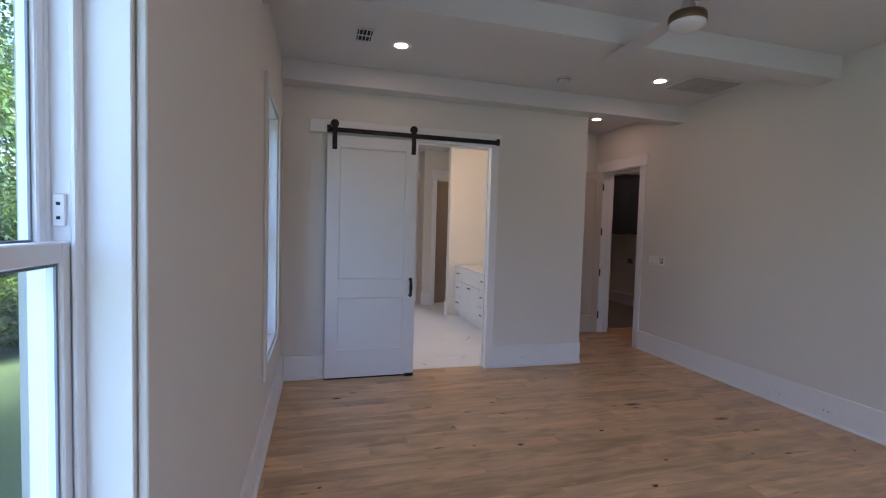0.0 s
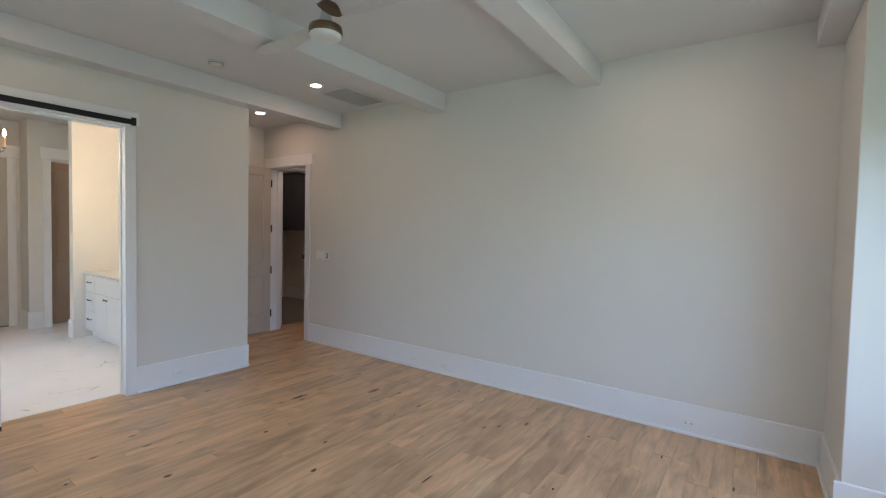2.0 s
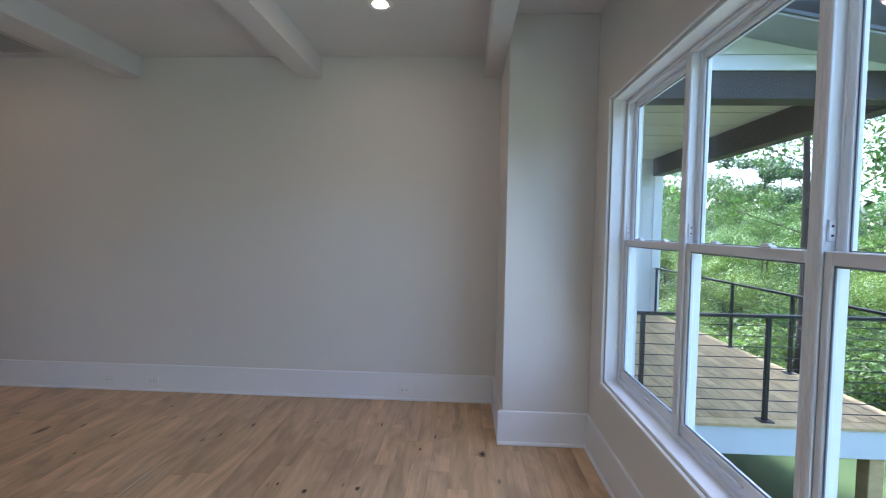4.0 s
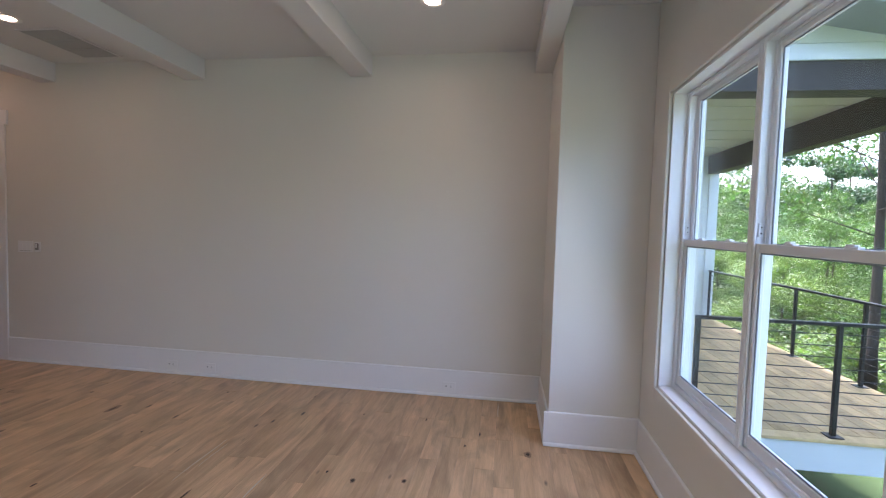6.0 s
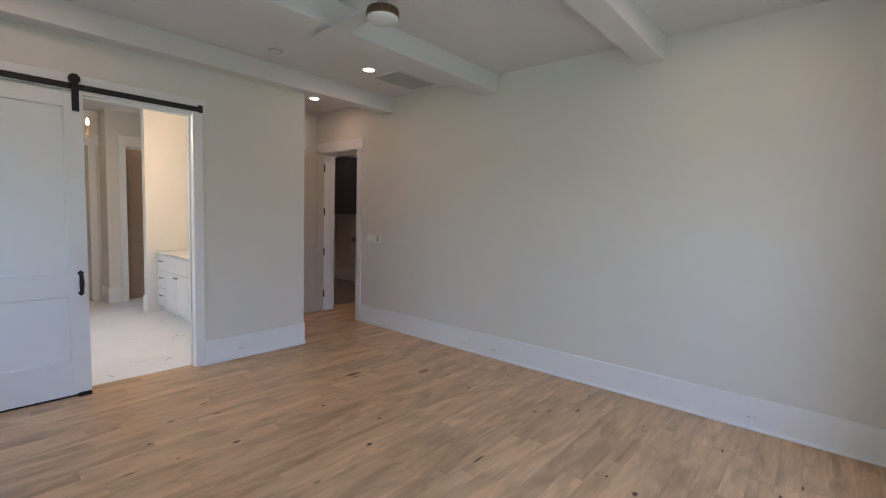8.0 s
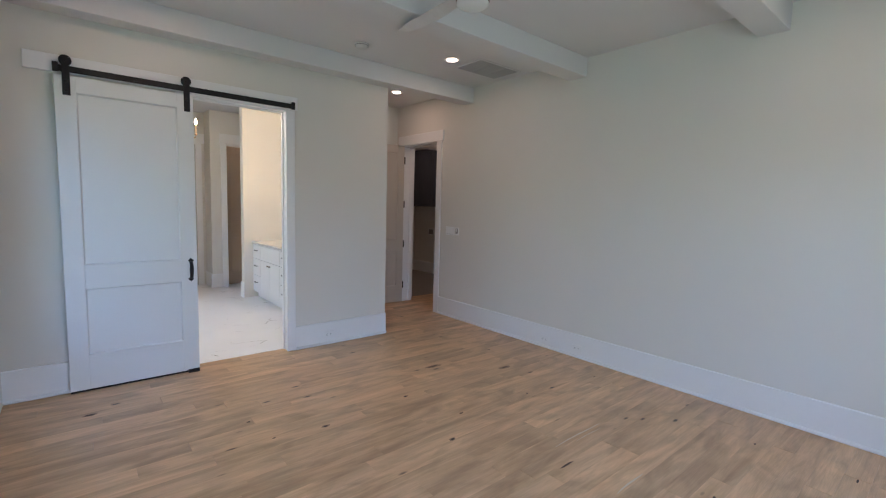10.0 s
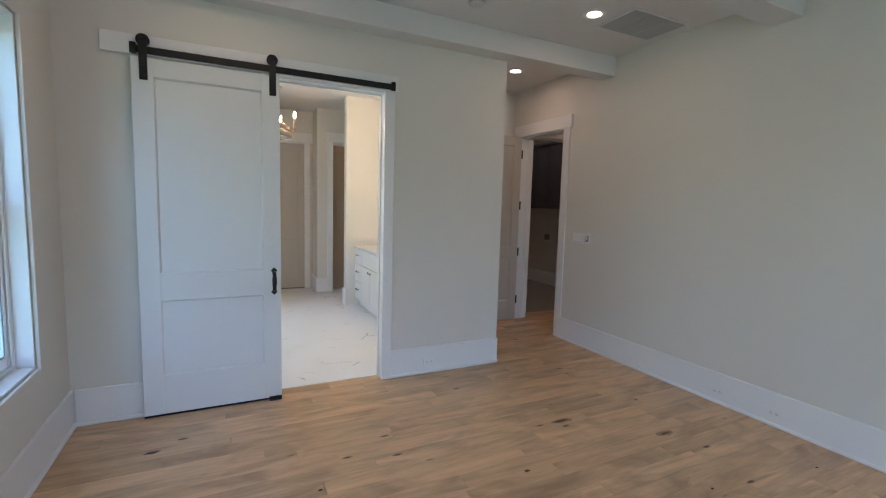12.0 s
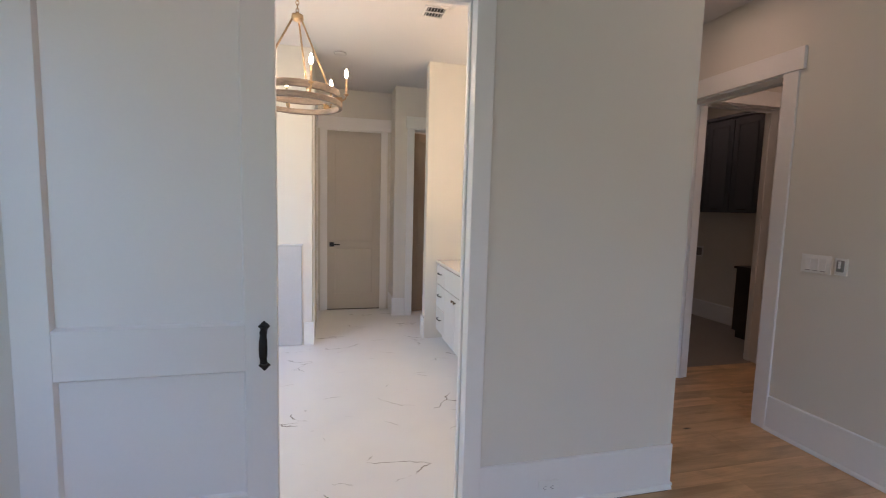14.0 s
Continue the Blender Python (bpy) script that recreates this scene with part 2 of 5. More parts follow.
PALEBLADE = material("pale_fan_blade", (0.62, 0.605, 0.59), 0.55, vary=0.06, scale=4, fine=60, bump=0.02, stretch=(0.3, 4, 4))
BRASS = material("aged_brass", (0.48, 0.335, 0.19), 0.35, metal=0.9, vary=0.08, fine=80, bump=0.01)
WASHED = oak_material("washed_wood", (0.38, 0.31, 0.25), (0.20, 0.15, 0.11), 0.6, 2.0, knots=False)
PLASTIC = material("white_plastic", (0.80, 0.80, 0.79), 0.35, vary=0.01, bump=0.0)
GREYPL = material("grey_plastic", (0.25, 0.245, 0.24), 0.45, vary=0.03, bump=0.0)
DARKHOLE = material("dark_slot", (0.02, 0.02, 0.02), 0.8, vary=0.05, bump=0.0)
NAVY = material("slate_blue_lacquer", (0.055, 0.063, 0.082), 0.45, vary=0.05, fine=60, bump=0.01)
DARKWOOD = material("dark_cabinet", (0.035, 0.028, 0.025), 0.5, vary=0.1, bump=0.02)
COUNTER = material("quartz_counter", (0.72, 0.70, 0.67), 0.25, vary=0.04, scale=6, fine=120, bump=0.0)
VENTGREY = material("vent_grey", (0.45, 0.44, 0.43), 0.6, vary=0.03, bump=0.0)
GREYTILE = material("grey_wainscot", (0.53, 0.535, 0.55), 0.4, vary=0.04, scale=4, bump=0.01)
BEIGE = material("greige_door_paint", (0.52, 0.48, 0.42), 0.5, vary=0.02, fine=60, bump=0.01)
TAUPE = material("taupe_door_paint", (0.46, 0.35, 0.25), 0.5, vary=0.02, fine=60, bump=0.01)
DARKTILE = material("laundry_tile", (0.28, 0.265, 0.25), 0.45, vary=0.08, scale=5, bump=0.02)
SPACER = material("glazing_spacer", (0.24, 0.27, 0.31), 0.5, vary=0.05, bump=0.0)
GLASS = glass_material()
CANLIGHT = glow_material("can_lens", (1.0, 0.64, 0.42), CAN_STRENGTH)
BULB = glow_material("candle_bulb", (1.0, 0.72, 0.42), BULB_STRENGTH)
BULB_SOFT = glow_material("globe_glow", (1.0, 0.68, 0.36), 4.8)
DETECTOR = material("detector_plastic", (0.58, 0.57, 0.55), 0.45, vary=0.02, bump=0.0)
DIFFUSER = material("frosted_lens", (0.78, 0.78, 0.77), 0.3, vary=0.01, bump=0.0)
DECK = oak_material("deck_pine", (0.68, 0.47, 0.225), (0.55, 0.365, 0.16), 0.85, 1.0, knots=True, spread=0.12)
SIDING = material("painted_siding", (0.74, 0.735, 0.71), 0.6, vary=0.04, fine=40, bump=0.03)
DARKBEAM = material("dark_stained_beam", (0.060, 0.045, 0.040), 0.6, vary=0.2, scale=2, fine=30, bump=0.08, stretch=(0.3, 4, 4))
SOFFIT = material("porch_soffit", (0.60, 0.55, 0.45), 0.7, vary=0.05, bump=0.02)
RAKEGREY = material("grey_eave_paint", (0.36, 0.37, 0.37), 0.7, vary=0.05, bump=0.02)
SHINGLE = material("grey_shingle", (0.14, 0.14, 0.145), 0.9, vary=0.25, fine=25, bump=0.2)
GRASS = material("lawn", (0.062, 0.092, 0.034), 0.95, vary=0.35, scale=0.8, fine=35, bump=0.4, spec=0.1)
BARK = material("bark", (0.065, 0.050, 0.040), 0.95, vary=0.3, scale=5, fine=30, bump=0.5, spec=0.1, stretch=(1, 1, 0.2))
LEAF_A = leaf_material("leaf_green", (0.085, 0.165, 0.030))
LEAF_B = leaf_material("leaf_deep_green", (0.045, 0.100, 0.030))
LEAF_C = leaf_material("leaf_yellow_green", (0.13, 0.21, 0.035))


# ---- building tools ----
def link_mesh(name, bm, mats, parent=None, label=""):
    bmesh.ops.recalc_face_normals(bm, faces=bm.faces)
    me = bpy.data.meshes.new(name)
    bm.to_mesh(me)
    bm.free()
    for m in (mats if isinstance(mats, (list, tuple)) else [mats]):
        me.materials.append(m)
    ob = new(name, me)
    if parent:
        ob.parent = parent
    if label:
        ob["label"] = label
    return ob


def part(name, bm, mat, parent, label=""):
    return link_mesh(name, bm, mat, parent, label)


def setting(name, bm, mat, label, category):
    return tagged(link_mesh(name, bm, mat), label, category, kind="structure")


def thing(name, label, category, m=None, group="", kind=""):
    ob = new(name)
    ob.empty_display_size = 0.1
    if m is not None:
        ob.matrix_basis = m
    return tagged(ob, label, category, group, kind)


def box(bm, x0, x1, y0, y1, z0, z1, bevel=0.0, seg=1, mi=0):
    """A box with eased edges, added to bm."""
    g = bmesh.ops.create_cube(bm, size=1.0, matrix=Matrix.Translation(((x0 + x1) / 2, (y0 + y1) / 2, (z0 + z1) / 2)) @ Matrix.Diagonal((abs(x1 - x0), abs(y1 - y0), abs(z1 - z0), 1)))
    faces = {f for v in g["verts"] for f in v.link_faces}
    if bevel:
        edges = list({e for v in g["verts"] for e in v.link_edges})
        r = bmesh.ops.bevel(bm, geom=edges, offset=bevel, segments=seg, affect='EDGES', profile=0.5)
        faces |= set(r["faces"])
    for f in faces:
        if f.is_valid:
            f.material_index = mi
    return bm


def boxes(*specs, bevel=0.0):
    bm = bmesh.new()
    for s in specs:
        box(bm, *s, bevel=bevel)
    return bm


def lathe(bm, profile, seg=24, m=Matrix(), cap=True):
    """Spins (radius, z) pairs about z."""
    rings = []
    for r, z in profile:
        if r < 1e-6:
            rings.append([bm.verts.new(m @ Vector((0, 0, z)))])
        else:
            rings.append([bm.verts.new(m @ Vector((r * math.cos(2 * math.pi * i / seg), r * math.sin(2 * math.pi * i / seg), z))) for i in range(seg)])
    for a, b in zip(rings, rings[1:]):
        for i in range(seg):
            j = (i + 1) % seg
            if len(a) == 1 and len(b) == 1:
                continue
            if len(a) == 1:
                bm.faces.new((a[0], b[i], b[j]))
            elif len(b) == 1:
                bm.faces.new((a[i], a[j], b[0]))
            else:
                bm.faces.new((a[i], a[j], b[j], b[i]))
    if cap:
        if len(rings[0]) > 1:
            bm.faces.new(rings[0])
        if len(rings[-1]) > 1:
            bm.faces.new(rings[-1])
    return bm


def tube(bm, points, radii, seg=8):
    """A round bar along points."""
    pts = [Vector(p) for p in points]
    if not isinstance(radii, (list, tuple)):
        radii = [radii] * len(pts)
    rings = []
    for i, p in enumerate(pts):
        d = (pts[min(i + 1, len(pts) - 1)] - pts[max(i - 1, 0)]).normalized()
        side = d.cross(Vector((0, 0, 1)) if abs(d.z) < 0.9 else Vector((1, 0, 0))).normalized()
        up = side.cross(d)
        rings.append([bm.verts.new(p + radii[i] * (math.cos(2 * math.pi * k / seg) * side + math.sin(2 * math.pi * k / seg) * up)) for k in range(seg)])
    for a, b in zip(rings, rings[1:]):
        for k in range(seg):
            j = (k + 1) % seg
            bm.faces.new((a[k], a[j], b[j], b[k]))
    bm.faces.new(rings[0])
    bm.faces.new(rings[-1])
    return bm


def smooth(ob):
    for p in ob.data.polygons:
        p.use_smooth = True
    return ob


def wall_with_holes(axis, face, back, u0, u1, z0, z1, holes):
    """A wall whose two faces lie at face and back on the axis, from u0 to u1 and z0 to z1, with holes (u0, u1, z0, z1) right through it."""
    us = sorted({u0, u1, *[h[0] for h in holes], *[h[1] for h in holes]})
    zs = sorted({z0, z1, *[h[2] for h in holes], *[h[3] for h in holes]})
    us = [u for u in us if u0 <= u <= u1]
    zs = [z for z in zs if z0 <= z <= z1]

    def solid(i, j):
        if not (0 <= i < len(us) - 1 and 0 <= j < len(zs) - 1):
            return False
        cu, cz = (us[i] + us[i + 1]) / 2, (zs[j] + zs[j + 1]) / 2
        return not any(h[0] < cu < h[1] and h[2] < cz < h[3] for h in holes)

    bm = bmesh.new()

    def v(u, w, z):
        return bm.verts.new((w, u, z) if axis == "x" else (u, w, z))

    for i in range(len(us) - 1):
        for j in range(len(zs) - 1):
            if not solid(i, j):
                continue
            a, b, c, d = us[i], us[i + 1], zs[j], zs[j + 1]
            for w in (face, back):
                bm.faces.new([v(a, w, c), v(b, w, c), v(b, w, d), v(a, w, d)])
            for (di, dj, p, q) in ((-1, 0, (a, c), (a, d)), (1, 0, (b, c), (b, d)), (0, -1, (a, c), (b, c)), (0, 1, (a, d), (b, d))):
                if not solid(i + di, j + dj):
                    bm.faces.new([v(p[0], face, p[1]), v(q[0], face, q[1]), v(q[0], back, q[1]), v(p[0], back, p[1])])
    bmesh.ops.remove_doubles(bm, verts=bm.verts, dist=1e-5)
    return bm


# ---- plan ----
XW, XE = -0.285, 4.20        # bedroom, west and east faces
YS, YN = -1.005, 4.66        # south and north faces
ZC = 3.05                    # ceiling
XH = 3.026                   # where the north wall ends at the hall
YB = 9.09                    # far wall of the bathroom
# ---- structure: walls, ceilings ----
W_NEAR = (0.30, 1.122, 0.585, 2.42)
W_FAR = (3.28, 4.125, 0.585, 2.42)
W_BATH = (5.00, 7.35, 0.62, 2.65)
S_WIN = (0.79, 3.12, 0.585, 2.37)
setting("wall_west", wall_with_holes("x", XW, XW - 0.19, YS - 0.19, YB + 0.12, -0.15, ZC, [W_NEAR, W_FAR, W_BATH]), PAINT, "off-white painted plaster wall with deep window openings", "wall")
setting("wall_south", wall_with_holes("y", YS, YS - 0.19, XW, XE + 0.19, -0.15, ZC, [S_WIN]), PAINT, "off-white painted plaster wall around a triple window", "wall")
BATH_DOOR = (0.96, 1.868, -0.15, 2.446)
setting("wall_north", wall_with_holes("y", YN, YN + 0.14, XW, XH, -0.15, ZC, [BATH_DOOR]), PAINT, "off-white painted wall with the bathroom doorway", "wall")
HALL_DOOR = (5.155, 6.03, -0.15, 2.46)
setting("wall_east", wall_with_holes("x", XE, XE + 0.19, YS, 6.32, -0.15, ZC, [HALL_DOOR]), PAINT, "off-white painted long wall with a cased doorway", "wall")
setting("wall_hall_end", boxes((XH, XE, 6.20, 6.32, -0.15, ZC)), PAINT, "off-white painted wall at the hall's end", "wall")
setting("wall_hall_west", boxes((XH - 0.12, XH, YN + 0.14, 6.32, -0.15, ZC)), PAINT, "off-white painted wall between hall and bathroom", "wall")
setting("wall_corner_column", boxes((3.445, XE, YS, -0.39, -0.15, ZC), bevel=0.004), PAINT, "boxed-out off-white corner column beside the window", "wall")
bm = boxes((XW, XE, YS, 4.662, ZC, ZC + 0.15), (XH, XE, 4.662, 6.32, ZC, ZC + 0.15))
setting("ceiling", bm, CEIL, "flat white painted bedroom and hall ceiling", "ceiling")
for name, y0, y1 in (("beam", 4.475, YN), ("beam", 2.84, 3.05), ("beam", 1.195, 1.395), ("beam", -0.39, -0.243)):
    x1 = XE
    setting(name, boxes((XW, x1, y0, y1, 2.862, ZC), bevel=0.004), CEIL, "white boxed ceiling beam across the bedroom", "beam")

# bathroom shell
XB = 2.905
setting("wall_bath_east", boxes((XB, XH - 0.12, YN + 0.14, 6.32, -0.15, ZC), (XB, XB + 0.12, 6.32, YB + 0.12, -0.15, ZC)), PAINT, "off-white painted wall behind the vanity", "wall")
setting("wall_bath_nib", boxes((2.245, XB, 7.56, 7.69, -0.15, ZC), bevel=0.003), PAINT, "short off-white wall at the vanity's end", "wall")
setting("wall_bath_far", wall_with_holes("y", YB, YB + 0.12, 1.03, 2.03, -0.15, ZC, [(1.136, 1.914, -0.15, 2.53)]), PAINT, "off-white far wall with a closed door", "wall")
setting("wall_bath_return", boxes((2.03, 2.15, 8.78, YB + 0.12, -0.15, ZC)), PAINT, "off-white wall return", "wall")
setting("wall_bath_closet", wall_with_holes("y", 8.66, 8.78, 2.03, XB, -0.15, ZC, [(2.262, 2.80, -0.15, 2.53)]), PAINT, "off-white wall with a narrow doorway", "wall")
setting("wall_bath_closet_back", boxes((2.15, XB + 0.12, 9.9, 10.0, -0.15, ZC), (2.15, 2.20, 9.21, 9.9, -0.15, ZC), (XB, XB + 0.12, 9.21, 9.9, -0.15, ZC)), PAINT, "off-white closet wall", "wall")
setting("wall_bath_tub", boxes((XW, 1.03, 7.53, 7.65, -0.15, ZC), (0.91, 1.03, 7.65, YB + 0.12, -0.15, ZC), bevel=0.003), PAINT, "off-white wall ending at an alcove", "wall")
setting("ceiling_bath", boxes((XW, XB + 0.12, YN + 0.14, 10.0, ZC, ZC + 0.15)), CEIL, "flat white painted bathroom ceiling", "ceiling")
setting("floor_bath", boxes((XW, XB, YN + 0.10, 10.0, -0.12, 0.004)), MARBLE, "white marble-look tile floor with grey veins", "floor")

# laundry beyond the hall
setting("wall_lobby", wall_with_holes("y", 6.20, 6.34, XE + 0.19, 6.57, -0.15, ZC, [(4.52, 5.415, -0.15, 2.535)]), PAINT, "off-white wall with the laundry doorway", "wall")
setting("wall_lobby_east", boxes((5.60, 5.72, 4.70, 6.20, -0.15, ZC), (XE + 0.19, 5.60, 4.70, 4.82, -0.15, ZC)), PAINT, "off-white lobby wall", "wall")
setting("wall_laundry", boxes((6.45, 6.57, 6.34, 8.90, -0.15, ZC), (4.24, 4.36, 6.34, 8.78, -0.15, ZC)), PAINT, "off-white laundry room wall in shade", "wall")
setting("wall_laundry_north", wall_with_holes("y", 8.78, 8.90, 4.24, 6.45, -0.15, ZC, []), PAINT, "off-white laundry room end wall", "wall")
setting("ceiling_laundry", boxes((XE + 0.19, 6.57, 4.70, 8.90, ZC, ZC + 0.15)), CEIL, "flat white lobby and laundry ceiling", "ceiling")
setting("floor_laundry", boxes((4.30, 6.45, 6.235, 8.78, -0.12, 0.003)), DARKTILE, "grey tile laundry floor", "floor")
setting("subfloor", boxes((XW - 0.1, XH, YS - 0.1, YN + 0.10, -0.16, -0.02), (XH, 5.65, YS, 6.235, -0.16, -0.02)), DARKWOOD, "dark subfloor under the oak boards", "floor")


# ---- baseboards ----
def baseboard(a, b, normal, h=0.245, shoe=True):
    """A tall flat board with an eased top and a shoe moulding, along the wall line from a to b."""
    a, b, n = Vector((*a, 0)), Vector((*b, 0)), Vector((*normal, 0))
    length, d = (b - a).length, (b - a).normalized()
    m = Matrix(((d.x, n.x, 0, a.x), (d.y, n.y, 0, a.y), (0, 0, 1, 0), (0, 0, 0, 1)))

    def strip(profile):
        bm = bmesh.new()
        ends = []
        for s in (0, length):
            ends.append([bm.verts.new(m @ Vector((s, y, z))) for y, z in profile])
        k = len(profile)
        for i in range(k):
            bm.faces.new((ends[0][i], ends[0][(i + 1) % k], ends[1][(i + 1) % k], ends[1][i]))
        bm.faces.new(ends[0])
        bm.faces.new(ends[1])
        return bm

    base = setting("baseboard", strip([(0, 0.004), (0.015, 0.004), (0.015, h - 0.006), (0.011, h - 0.001), (0.009, h), (0, h)]), TRIM, "tall white painted baseboard", "baseboard")
    if shoe:
        part("shoe_moulding", strip([(0.015, 0.003), (0.031, 0.003), (0.031, 0.010), (0.028, 0.017), (0.022, 0.023), (0.015, 0.025)]), TRIM, base)
    return base


baseboard((XW, YS), (XW, YN), (1, 0))
baseboard((XW + 0.029, YN), (0.86, YN), (0, -1))
baseboard((1.932, YN), (XH, YN), (0, -1))
baseboard((XH, YN - 0.0), (XH, 6.20), (1, 0))
baseboard((XH + 0.03, 6.20), (XE - 0.03, 6.20), (0, -1))
baseboard((XE, -0.39), (XE, 5.074), (-1, 0))
baseboard((3.445, -0.39), (XE - 0.029, -0.39), (0, 1))
baseboard((3.445, YS), (3.445, -0.361), (-1, 0))
baseboard((XW + 0.029, YS), (3.416, YS), (0, 1))
baseboard((2.03, 8.66), (2.188, 8.66), (0, -1), shoe=False)
baseboard((2.03, 8.645), (2.03, YB), (-1, 0), shoe=False)
baseboard((2.245, 7.545), (2.245, 7.705), (-1, 0), shoe=False)
baseboard((0.945, 7.53), (1.045, 7.53), (0, -1), shoe=False)
baseboard((1.03, 7.53), (1.03, 7.65), (1, 0), shoe=False)
baseboard((1.03, 8.59), (1.03, YB), (1, 0), shoe=False)
baseboard((6.45, 7.20), (6.45, 8.78), (-1, 0), shoe=False)


# ---- cased openings ----
def casing(name, label, axis, face, side, u0, u1, top, w=0.095, head=0.14, over=0.025, depth=None, left=True, right=True, jamb=True, extend=None):
    """Flat casing round an opening from u0 to u1: side boards, a thicker header board that overhangs, and jamb boards lining it."""
    top_ob = thing(name, label, "door trim", kind="structure")

    def put(pname, ua, ub, wa, wb, za, zb, bevel=0.003):
        if axis == "x":
            return part(pname, boxes((min(wa, wb), max(wa, wb), ua, ub, za, zb), bevel=bevel), TRIM, top_ob)
        return part(pname, boxes((ua, ub, min(wa, wb), max(wa, wb), za, zb), bevel=bevel), TRIM, top_ob)

    t = 0.019 * side
    if left:
        put("side_casing", u0 - w + 0.006, u0 + 0.006, face, face + t, 0, top)
    if right:
        put("side_casing", u1 - 0.006, u1 + w - 0.006, face, face + t, 0, top)
    e = extend or (u0 - w - over, u1 + w + over)
    put("header_board", e[0], e[1], face, face + t * 1.35, top, top + head)
    if jamb and depth:
        back = face - side * depth
        put("jamb", u0 - 0.019, u0, face - side * 0.001, back, 0, top + 0.005, 0.001)
        put("jamb", u1, u1 + 0.019, face - side * 0.001, back, 0, top + 0.005, 0.001)
        put("head_jamb", u0, u1, face - side * 0.001, back, top - 0.014, top + 0.005, 0.001)
        mid = face - side * depth * 0.55
        put("door_stop", u0, u0 + 0.011, mid, mid - side * 0.035, 0, top - 0.014, 0.002)
        put("door_stop", u1 - 0.011, u1, mid, mid - side * 0.035, 0, top - 0.014, 0.002)
        put("door_stop", u0 + 0.011, u1 - 0.011, mid, mid - side * 0.035, top - 0.026, top - 0.014, 0.002)
    return top_ob


casing("door_1", "white flat door casing with a long track header board", "y", YN, -1, 0.98, 1.849, 2.441, w=0.088, head=0.125, extend=(-0.04, 1.957), depth=0.14)
casing("door_2", "white flat door casing round the hall doorway", "x", XE, -1, 5.175, 6.01, 2.445, w=0.105, head=0.145, over=0.027, depth=0.19)
casing("door_3", "white casing round the laundry doorway", "y", 6.20, -1, 4.54, 5.395, 2.52, depth=0.14, left=False, right=True)
casing("door_4", "white casing round the closed bathroom door", "y", YB, -1, 1.155, 1.895, 2.515, depth=0.12, head=0.165, extend=(1.034, 2.028))
casing("door_5", "white casing round the narrow closet doorway", "y", 8.66, -1, 2.281, 2.78, 2.515, depth=0.12, head=0.155, right=False, extend=(2.176, XB - 0.002))


# ---- windows ----
def sash_frame(x0, x1, z0, z1, y0, y1, w, rail_low=None, rail_top=None):
    """A rectangular frame in the x-z plane."""
    bm = bmesh.new()
    rl, rt = rail_low or w, rail_top or w
    box(bm, x0, x0 + w, y0, y1, z0, z1, 0.003)
    box(bm, x1 - w, x1, y0, y1, z0, z1, 0.003)
    box(bm, x0 + w, x1 - w, y0 + 0.0005, y1 - 0.0005, z0, z0 + rl, 0.003)
    box(bm, x0 + w, x1 - w, y0 + 0.0005, y1 - 0.0005, z1 - rt, z1, 0.003)
    return bm


